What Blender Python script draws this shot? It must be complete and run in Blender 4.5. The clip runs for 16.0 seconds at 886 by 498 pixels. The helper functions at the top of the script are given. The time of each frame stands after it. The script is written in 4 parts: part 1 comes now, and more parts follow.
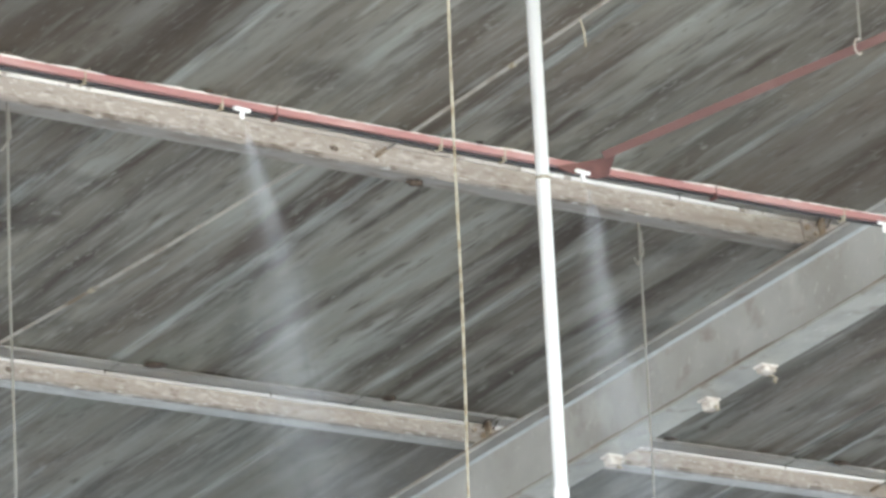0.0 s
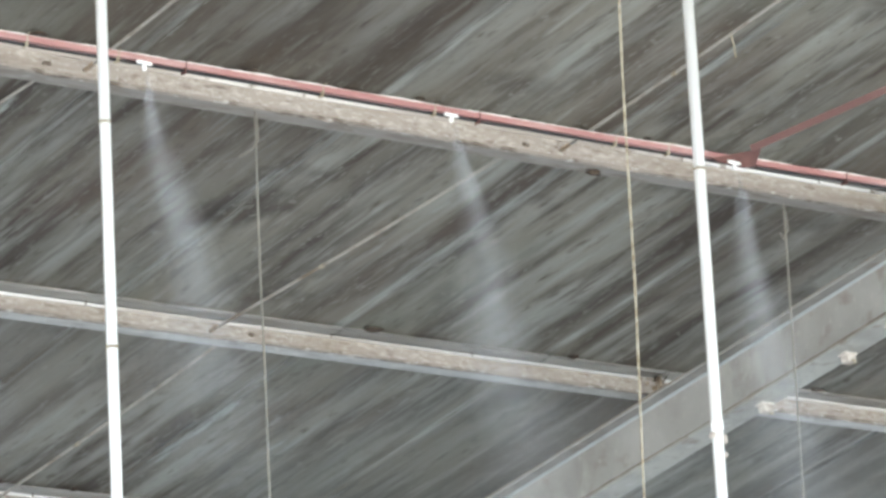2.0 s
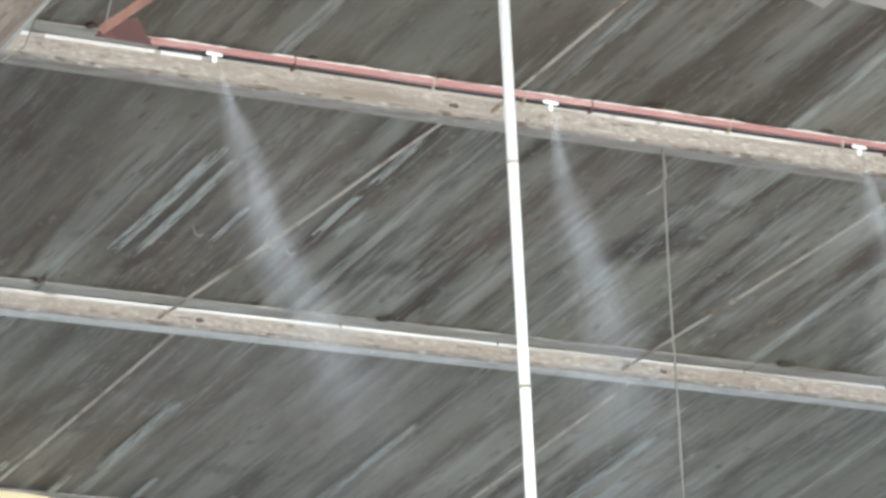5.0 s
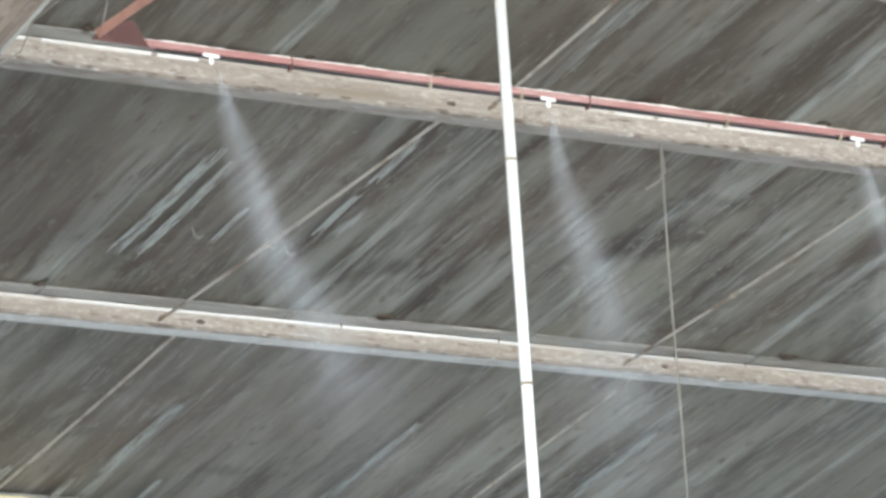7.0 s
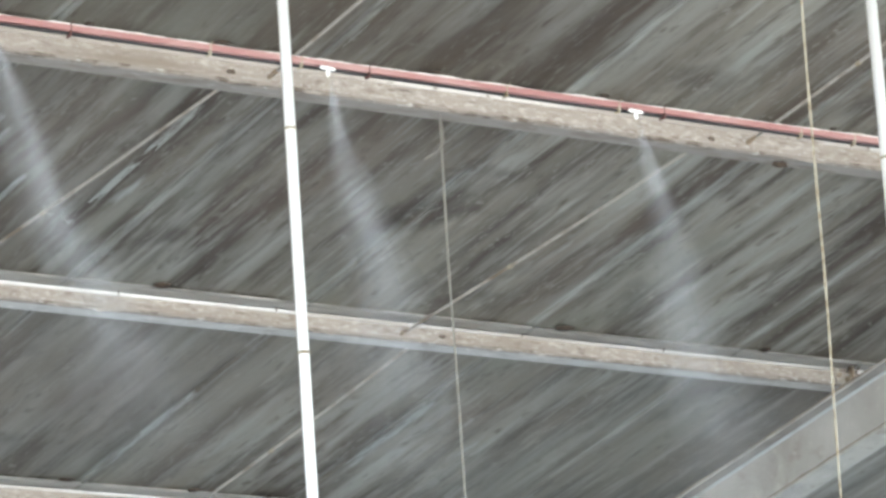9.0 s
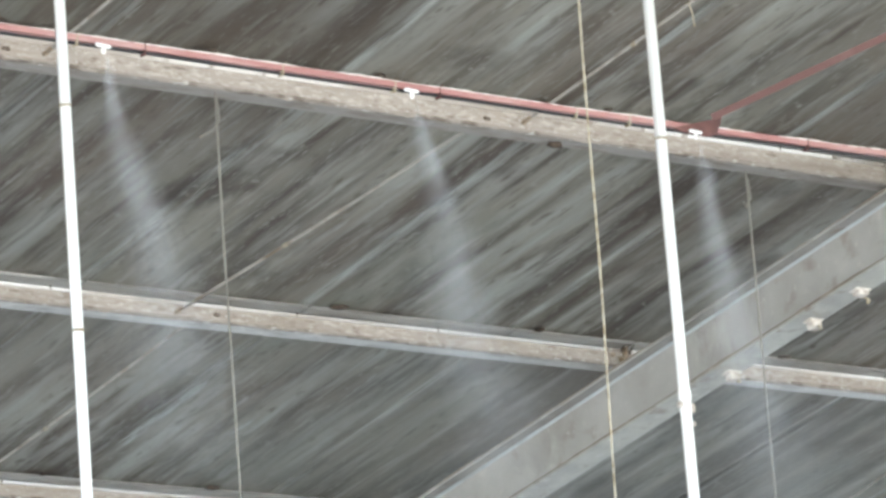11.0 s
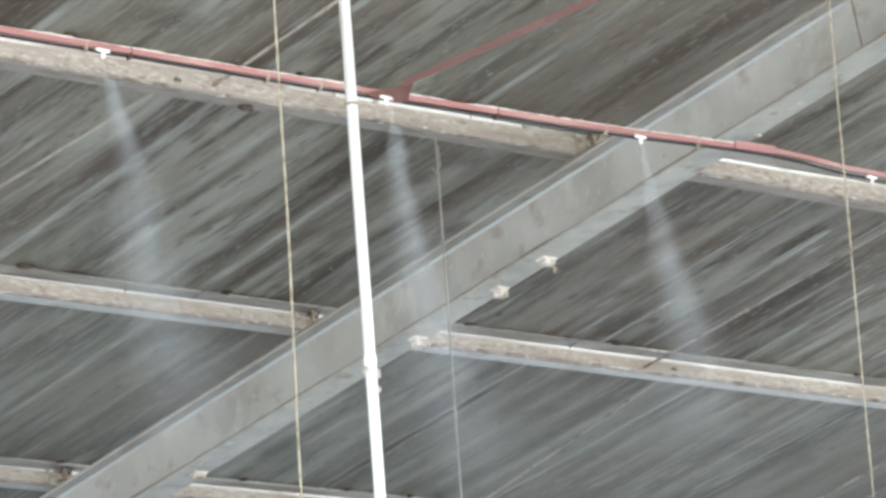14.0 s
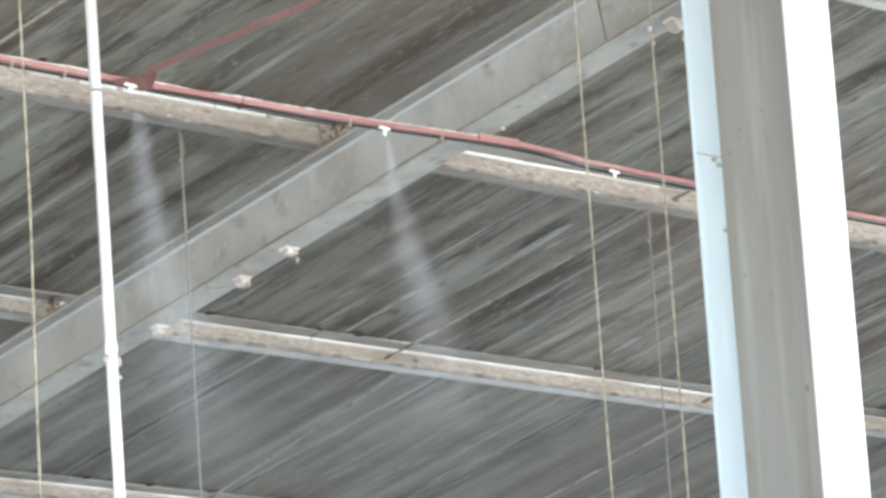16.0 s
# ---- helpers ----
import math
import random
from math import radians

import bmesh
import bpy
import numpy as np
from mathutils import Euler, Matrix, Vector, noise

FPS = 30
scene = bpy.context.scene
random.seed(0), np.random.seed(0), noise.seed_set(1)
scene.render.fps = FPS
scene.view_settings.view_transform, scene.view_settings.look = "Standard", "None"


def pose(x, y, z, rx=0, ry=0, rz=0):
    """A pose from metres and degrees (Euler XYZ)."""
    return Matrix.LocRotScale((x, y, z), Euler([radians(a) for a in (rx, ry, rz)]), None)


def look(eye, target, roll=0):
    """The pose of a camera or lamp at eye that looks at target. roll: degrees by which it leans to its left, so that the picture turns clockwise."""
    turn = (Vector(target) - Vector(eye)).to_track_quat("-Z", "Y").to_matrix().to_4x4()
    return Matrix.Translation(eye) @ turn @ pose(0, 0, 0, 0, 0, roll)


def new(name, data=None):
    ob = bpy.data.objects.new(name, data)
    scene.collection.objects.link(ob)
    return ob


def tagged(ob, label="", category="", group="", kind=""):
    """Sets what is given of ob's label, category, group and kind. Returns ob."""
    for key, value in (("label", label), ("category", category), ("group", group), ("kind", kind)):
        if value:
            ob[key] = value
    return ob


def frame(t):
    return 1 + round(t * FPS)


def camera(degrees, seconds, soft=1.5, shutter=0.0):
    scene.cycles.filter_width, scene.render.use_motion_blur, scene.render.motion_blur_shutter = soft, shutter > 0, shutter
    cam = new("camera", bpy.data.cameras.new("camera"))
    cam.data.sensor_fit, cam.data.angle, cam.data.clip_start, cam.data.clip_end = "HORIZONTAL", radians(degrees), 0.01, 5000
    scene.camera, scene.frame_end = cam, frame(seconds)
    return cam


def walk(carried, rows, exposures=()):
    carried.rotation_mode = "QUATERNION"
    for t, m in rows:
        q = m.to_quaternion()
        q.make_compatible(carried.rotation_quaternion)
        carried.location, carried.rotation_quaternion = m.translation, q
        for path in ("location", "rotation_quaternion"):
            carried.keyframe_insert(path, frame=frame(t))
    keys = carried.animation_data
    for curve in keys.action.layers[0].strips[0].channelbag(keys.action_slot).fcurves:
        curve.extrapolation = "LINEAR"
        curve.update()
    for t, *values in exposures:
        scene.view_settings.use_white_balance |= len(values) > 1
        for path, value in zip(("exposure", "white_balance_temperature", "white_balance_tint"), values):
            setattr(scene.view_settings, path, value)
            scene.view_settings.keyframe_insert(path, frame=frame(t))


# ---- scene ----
cam = camera(10.852, 16.0, soft=3.1)
EYE = Vector((0.0, 0.0, 1.6))
# seconds, azimuth from +x, elevation, roll (degrees), metres forward of the standpoint
TURNS = [
    (0.0, 50.689, 14.990, -2.381, 2.345),
    (0.1, 50.801, 14.995, -2.182, 1.990),
    (0.2, 50.890, 14.977, -2.140, 1.610),
    (0.3, 51.009, 14.968, -2.369, 1.160),
    (0.5, 51.179, 14.751, -2.083, 0.150),
    (1.0, 51.753, 14.946, -2.410, 0.000),
    (1.5, 52.652, 14.966, -2.308, 0.000),
    (2.0, 52.926, 14.836, -2.466, 0.000),
    (2.5, 53.646, 14.925, -2.611, 0.000),
    (3.0, 55.027, 15.147, -2.321, 0.000),
    (3.5, 55.423, 15.095, -2.066, 0.000),
    (4.0, 56.703, 15.173, -2.364, 0.000),
    (4.5, 57.551, 15.426, -2.286, 0.000),
    (4.7, 57.892, 15.517, -2.255, 0.000),
    (6.8, 58.591, 15.413, -2.715, 0.000),
    (7.0, 58.112, 15.485, -3.253, 0.000),
    (7.5, 56.955, 15.267, -3.535, 0.000),
    (8.0, 56.375, 15.214, -3.715, 0.000),
    (8.5, 55.994, 15.092, -3.658, 0.000),
    (9.0, 55.316, 14.947, -3.485, 0.000),
    (9.5, 54.631, 14.765, -3.576, 0.000),
    (9.7, 54.270, 14.696, -3.625, 0.000),
    (11.8, 51.736, 14.388, -3.801, 0.000),
    (12.0, 51.542, 14.297, -3.695, 0.000),
    (12.5, 50.569, 14.203, -3.651, 0.000),
    (13.0, 49.984, 13.836, -3.731, 0.000),
    (13.5, 49.378, 13.783, -3.809, 0.000),
    (14.0, 48.577, 13.810, -3.764, 0.000),
    (14.5, 47.624, 13.687, -3.887, 0.000),
    (15.0, 46.894, 13.670, -3.884, 0.000),
    (15.5, 45.964, 13.570, -4.096, 0.000),
    (16.0, 45.340, 13.484, -3.786, 0.000),
]


def aim(az, el, roll, ahead):
    way = Vector((math.cos(radians(el)) * math.cos(radians(az)), math.cos(radians(el)) * math.sin(radians(az)), math.sin(radians(el))))
    eye = EYE + way * ahead
    return look(eye, eye + way * 10, roll)


walk(cam, [(t, aim(az, el, roll, ahead)) for t, az, el, roll, ahead in TURNS], exposures=[(0.0, 2.34), (4.0, 2.37), (9.0, 2.42), (16.0, 2.44)])

# ---- daylight ----
world = bpy.data.worlds.new("sky")
scene.world = world
world.use_nodes = True
wn = world.node_tree.nodes
sky = wn.new("ShaderNodeTexSky")
sky.sky_type, sky.sun_disc = "NISHITA", False
sky.sun_elevation, sky.sun_rotation = radians(52), radians(200)
world.node_tree.links.new(sky.outputs[0], wn["Background"].inputs[0])
wn["Background"].inputs[1].default_value = 0.15
sun_data = bpy.data.lights.new("sun", "SUN")
sun_data.energy, sun_data.angle, sun_data.color = 4.5, radians(0.6), (1.0, 0.95, 0.88)
sun = new("sun", sun_data)
SUN_AZ = radians(-110)
sun.matrix_basis = look(Vector((math.cos(SUN_AZ), math.sin(SUN_AZ), math.tan(radians(52)))) * 20, (0, 0, 0))


# ---- materials ----
def material(name, base, rough=0.6, metal=0.0, spots=(), bump=0.0, bump_scale=60.0, island=0.0):
    """Principled material: base colour mixed with other colours by stretched noise; spots: (colour, scale xyz, low, high, detail)."""
    m = bpy.data.materials.new(name)
    m.use_nodes = True
    nt = m.node_tree
    b = nt.nodes["Principled BSDF"]
    b.inputs["Roughness"].default_value, b.inputs["Metallic"].default_value = rough, metal
    tc = nt.nodes.new("ShaderNodeTexCoord")
    col = nt.nodes.new("ShaderNodeRGB")
    col.outputs[0].default_value = (*base, 1)
    last = col.outputs[0]
    for colour, scale, low, high, detail in spots:
        mp = nt.nodes.new("ShaderNodeMapping")
        mp.inputs["Scale"].default_value = scale
        mp.inputs["Location"].default_value = (len(nt.nodes) * 3.7, len(nt.nodes) * 1.3, 0.5)
        nt.links.new(tc.outputs["Object"], mp.inputs[0])
        n = nt.nodes.new("ShaderNodeTexNoise")
        n.inputs["Scale"].default_value, n.inputs["Detail"].default_value = 1.0, detail
        nt.links.new(mp.outputs[0], n.inputs["Vector"])
        r = nt.nodes.new("ShaderNodeMapRange")
        r.inputs["From Min"].default_value, r.inputs["From Max"].default_value = low, high
        nt.links.new(n.outputs[0], r.inputs[0])
        mix = nt.nodes.new("ShaderNodeMix")
        mix.data_type = "RGBA"
        nt.links.new(r.outputs[0], mix.inputs[0])
        nt.links.new(last, mix.inputs[6])
        mix.inputs[7].default_value = (*colour, 1)
        last = mix.outputs[2]
    if island:
        info = nt.nodes.new("ShaderNodeObjectInfo")
        hsv = nt.nodes.new("ShaderNodeHueSaturation")
        r = nt.nodes.new("ShaderNodeMapRange")
        r.inputs["To Min"].default_value, r.inputs["To Max"].default_value = 1 - island, 1 + island
        nt.links.new(info.outputs["Random"], r.inputs[0])
        nt.links.new(r.outputs[0], hsv.inputs["Value"])
        nt.links.new(last, hsv.inputs["Color"])
        last = hsv.outputs[0]
    nt.links.new(last, b.inputs["Base Color"])
    if bump:
        n = nt.nodes.new("ShaderNodeTexNoise")
        n.inputs["Scale"].default_value, n.inputs["Detail"].default_value = bump_scale, 6
        nt.links.new(tc.outputs["Object"], n.inputs["Vector"])
        bp = nt.nodes.new("ShaderNodeBump")
        bp.inputs["Strength"].default_value, bp.inputs["Distance"].default_value = bump, 0.005
        nt.links.new(n.outputs[0], bp.inputs["Height"])
        nt.links.new(bp.outputs[0], b.inputs["Normal"])
    return m


# x runs along the purlins, y down the roof slope: streaks are long in y
SHEET = material("weathered_sheet", (0.19, 0.18, 0.148), 0.75, 0.0, [
    ((0.052, 0.042, 0.032), (5.5, 0.5, 1), 0.45, 0.64, 6),
    ((0.28, 0.285, 0.255), (9, 0.8, 1), 0.5, 0.66, 5),
    ((0.066, 0.052, 0.038), (15, 1.5, 1), 0.52, 0.69, 6),
    ((0.295, 0.305, 0.275), (21, 2.0, 1), 0.58, 0.73, 6),
    ((0.045, 0.036, 0.027), (2.6, 2.2, 1), 0.58, 0.74, 8),
    ((0.135, 0.105, 0.079), (1.6, 0.7, 1), 0.5, 0.74, 7),
    ((0.18, 0.187, 0.156), (2.3, 1.0, 1), 0.54, 0.8, 7),
    ((0.235, 0.235, 0.21), (46, 3.2, 1), 0.56, 0.76, 8),
    ((0.205, 0.2, 0.178), (80, 16, 1), 0.58, 0.72, 6),
    ((0.085, 0.069, 0.053), (38, 9, 1), 0.59, 0.76, 7),
    ((0.25, 0.25, 0.225), (30, 18, 1), 0.64, 0.78, 7),
    ((0.36, 0.39, 0.375), (13, 1.9, 1), 0.67, 0.79, 7)], bump=0.5, bump_scale=35, island=0.16)


def lap_stain(mat, first, pitch, colour):
    """Washed-out lime beside each lap of the sheets: a soft band along the slope that comes and goes."""
    nt = mat.node_tree
    old = nt.nodes["Principled BSDF"].inputs["Base Color"].links[0].from_socket

    def calc(op, a, b=0.0, c=0.0):
        n = nt.nodes.new("ShaderNodeMath")
        n.operation = op
        for i, v in enumerate((a, b, c)):
            if isinstance(v, (int, float)):
                n.inputs[i].default_value = v
            else:
                nt.links.new(v, n.inputs[i])
        return n.outputs[0]

    def cloud(scale, detail):
        mp = nt.nodes.new("ShaderNodeMapping")
        mp.inputs["Scale"].default_value = scale
        nt.links.new(tc.outputs["Object"], mp.inputs[0])
        n = nt.nodes.new("ShaderNodeTexNoise")
        n.inputs["Scale"].default_value, n.inputs["Detail"].default_value = 1.0, detail
        nt.links.new(mp.outputs[0], n.inputs["Vector"])
        return n.outputs[0]

    def ramp(v, low, high):
        r = nt.nodes.new("ShaderNodeMapRange")
        r.inputs["From Min"].default_value, r.inputs["From Max"].default_value = low, high
        nt.links.new(v, r.inputs[0])
        return r.outputs[0]

    tc = nt.nodes.new("ShaderNodeTexCoord")
    xyz = nt.nodes.new("ShaderNodeSeparateXYZ")
    nt.links.new(tc.outputs["Object"], xyz.inputs[0])
    wander = calc("MULTIPLY", calc("SUBTRACT", cloud((3, 1.6, 1), 4), 0.5), 0.05)
    x = calc("ADD", calc("SUBTRACT", xyz.outputs[0], first - pitch / 2), wander)
    off = calc("ABSOLUTE", calc("SUBTRACT", calc("FLOORED_MODULO", x, pitch), pitch / 2))
    band = ramp(off, 0.026, 0.012)
    patch = ramp(cloud((1.4, 1.1, 1), 4), 0.36, 0.57)
    grain = ramp(cloud((60, 4, 1), 6), 0.3, 0.55)
    f = calc("MULTIPLY", calc("MULTIPLY", band, patch), calc("MULTIPLY", grain, 0.95))
    mix = nt.nodes.new("ShaderNodeMix")
    mix.data_type = "RGBA"
    nt.links.new(f, mix.inputs[0])
    nt.links.new(old, mix.inputs[6])
    mix.inputs[7].default_value = (*colour, 1)
    nt.links.new(mix.outputs[2], nt.nodes["Principled BSDF"].inputs["Base Color"])




def tint_stretch(mat, x0, x1, s0, s1, colour, most):
    """A tint with a ragged edge over a stretch of the sheets."""
    nt = mat.node_tree
    old = nt.nodes["Principled BSDF"].inputs["Base Color"].links[0].from_socket
    tc = nt.nodes.new("ShaderNodeTexCoord")
    mp = nt.nodes.new("ShaderNodeMapping")
    mp.inputs["Scale"].default_value = (2.4, 1.1, 1)
    nt.links.new(tc.outputs["Object"], mp.inputs[0])
    n = nt.nodes.new("ShaderNodeTexNoise")
    n.inputs["Scale"].default_value, n.inputs["Detail"].default_value = 1.0, 6
    nt.links.new(mp.outputs[0], n.inputs["Vector"])
    warp = nt.nodes.new("ShaderNodeVectorMath")
    warp.operation = "MULTIPLY_ADD"
    nt.links.new(n.outputs["Color"], warp.inputs[0])
    warp.inputs[1].default_value = (1.2, 1.2, 0)
    nt.links.new(tc.outputs["Object"], warp.inputs[2])
    xyz = nt.nodes.new("ShaderNodeSeparateXYZ")
    nt.links.new(warp.outputs[0], xyz.inputs[0])
    last = most
    for out, a, b in ((xyz.outputs[0], x0 + 0.6, x0 + 1.2), (xyz.outputs[0], x1 + 0.6, x1), (xyz.outputs[1], s0 + 0.6, s0 + 1.2), (xyz.outputs[1], s1 + 0.75, s1 + 0.35)):
        r = nt.nodes.new("ShaderNodeMapRange")
        r.inputs["From Min"].default_value, r.inputs["From Max"].default_value = a, b
        nt.links.new(out, r.inputs[0])
        mul = nt.nodes.new("ShaderNodeMath")
        mul.operation = "MULTIPLY"
        nt.links.new(r.outputs[0], mul.inputs[0])
        if isinstance(last, float):
            mul.inputs[1].default_value = last
        else:
            nt.links.new(last, mul.inputs[1])
        last = mul.outputs[0]
    mix = nt.nodes.new("ShaderNodeMix")
    mix.data_type = "RGBA"
    nt.links.new(last, mix.inputs[0])
    nt.links.new(old, mix.inputs[6])
    mix.inputs[7].default_value = (*colour, 1)
    nt.links.new(mix.outputs[2], nt.nodes["Principled BSDF"].inputs["Base Color"])


# darker brown over the upper stretch
tint_stretch(SHEET, 3.6, 8.6, -4.0, 0.2, (0.082, 0.063, 0.046), 0.36)
# shade beside the rafter, put into the sheet colour
tint_stretch(SHEET, 9.6, 10.5, -0.4, 1.45, (0.07, 0.055, 0.042), 0.45)
# lower bays paler: grey-green, then grey-brown
tint_stretch(SHEET, 9.2, 18.0, 1.6, 8.0, (0.225, 0.237, 0.215), 0.33)
tint_stretch(SHEET, 4.0, 8.8, 1.6, 8.0, (0.195, 0.185, 0.162), 0.28)
lap_stain(SHEET, 9.905, 0.895, (0.335, 0.352, 0.328))
tint_stretch(SHEET, 3.6, 6.7, -0.2, 1.5, (0.075, 0.06, 0.047), 0.6)
GALV = material("dull_galvanised_steel", (0.42, 0.43, 0.42), 0.42, 0.7, [
    ((0.30, 0.29, 0.27), (3, 12, 12), 0.45, 0.7, 5)], bump=0.1)
DUST = material("dusty_brown_steel", (0.395, 0.352, 0.313), 0.85, 0.0, [
    ((0.53, 0.50, 0.46), (30, 75, 75), 0.5, 0.68, 9),
    ((0.24, 0.195, 0.16), (22, 60, 60), 0.56, 0.72, 9),
    ((0.57, 0.55, 0.52), (70, 120, 120), 0.6, 0.72, 5),
    ((0.29, 0.245, 0.205), (1.6, 14, 14), 0.48, 0.7, 6),
    ((0.17, 0.135, 0.11), (9, 30, 30), 0.66, 0.76, 7)], bump=0.8, bump_scale=110)
RUST = material("rusty_cleat", (0.30, 0.23, 0.165), 0.9, 0.0, [
    ((0.46, 0.41, 0.34), (40, 40, 40), 0.5, 0.65, 6), ((0.09, 0.06, 0.045), (25, 25, 25), 0.55, 0.7, 5)], bump=0.8, bump_scale=90)
PALE = material("pale_galvanised_lip", (0.47, 0.485, 0.47), 0.55, 0.1, [
    ((0.33, 0.325, 0.31), (6, 30, 30), 0.5, 0.7, 6), ((0.62, 0.62, 0.6), (25, 60, 60), 0.58, 0.7, 6)], bump=0.2)
STEEL = material("grey_painted_steel", (0.40, 0.40, 0.38), 0.55, 0.0, [
    ((0.28, 0.27, 0.245), (3, 3, 3), 0.4, 0.7, 7),
    ((0.44, 0.44, 0.415), (12, 7, 5), 0.54, 0.72, 7),
    ((0.25, 0.215, 0.18), (14, 9, 12), 0.58, 0.78, 7),
    ((0.46, 0.45, 0.42), (55, 55, 30), 0.62, 0.74, 5)], bump=0.2)
FLANGE = material("pale_painted_flange", (0.40, 0.41, 0.37), 0.55, 0.0, [
    ((0.30, 0.30, 0.275), (7, 7, 7), 0.42, 0.68, 7), ((0.24, 0.205, 0.17), (14, 14, 14), 0.58, 0.74, 7),
    ((0.47, 0.48, 0.46), (40, 20, 40), 0.6, 0.74, 6)], bump=0.2)
WHITE = material("white_plastic", (0.85, 0.85, 0.84), 0.35, 0.0, [((0.72, 0.7, 0.66), (6, 6, 3), 0.6, 0.8, 4)])
BEIGE = material("beige_dust", (0.29, 0.245, 0.2), 0.9, 0.0, [((0.2, 0.16, 0.125), (14, 2, 8), 0.5, 0.66, 6), ((0.38, 0.335, 0.28), (30, 5, 12), 0.56, 0.7, 6)], bump=0.5)
# sky reflection along the rafter weld, put into a pale bluish colour
WELDSHINE = material("weld_sky_highlight", (0.46, 0.505, 0.515), 0.5, 0.0, [((0.36, 0.37, 0.36), (6, 6, 6), 0.5, 0.72, 6)], bump=0.2)
# the column's lit and shaded sides are put into separate colours
COL_LIT = material("column_paint_lit", (0.85, 0.86, 0.86), 0.5, 0.0, [((0.76, 0.76, 0.74), (5, 5, 1.5), 0.55, 0.8, 5)], bump=0.05)
COL_SHADED = material("dusty_column_web_shaded", (0.28, 0.268, 0.252), 0.65, 0.0, [
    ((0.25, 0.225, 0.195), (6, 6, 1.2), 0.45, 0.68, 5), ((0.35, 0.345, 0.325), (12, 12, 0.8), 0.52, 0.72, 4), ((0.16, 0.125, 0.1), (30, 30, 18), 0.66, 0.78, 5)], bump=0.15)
RED = material("faded_red_paint", (0.36, 0.17, 0.16), 0.55, 0.0, [
    ((0.46, 0.285, 0.27), (4, 20, 20), 0.48, 0.72, 5), ((0.17, 0.075, 0.065), (12, 25, 25), 0.64, 0.78, 5)], bump=0.1)
REDARM = material("dull_red_paint", (0.112, 0.05, 0.045), 0.6, 0.0, [((0.16, 0.09, 0.08), (6, 6, 6), 0.5, 0.72, 5)])
DARKRED = material("dark_red_oxide", (0.085, 0.033, 0.03), 0.6, 0.0, [((0.14, 0.06, 0.05), (10, 10, 10), 0.5, 0.7, 4)])
ORANGE = material("orange_red_oxide", (0.27, 0.13, 0.09), 0.6, 0.0, [((0.19, 0.085, 0.065), (10, 10, 10), 0.5, 0.7, 4)])
BLACK = material("black_rubber_hose", (0.02, 0.018, 0.02), 0.5)
ROPE = material("tan_rope", (0.40, 0.365, 0.285), 0.9, 0.0, [((0.25, 0.2, 0.13), (60, 60, 40), 0.45, 0.65, 3)])
THINROPE = material("grey_twine", (0.22, 0.215, 0.19), 0.9, 0.0, [((0.22, 0.2, 0.17), (60, 60, 40), 0.45, 0.65, 3)])
ROD = material("dusty_steel_rod", (0.40, 0.38, 0.34), 0.7, 0.2, [((0.2, 0.16, 0.12), (9, 9, 9), 0.5, 0.7, 4)])
GROUND = material("pale_concrete_yard", (0.40, 0.395, 0.37), 0.9, 0.0, [((0.29, 0.29, 0.27), (0.4, 0.4, 1), 0.4, 0.7, 6)], bump=0.3)


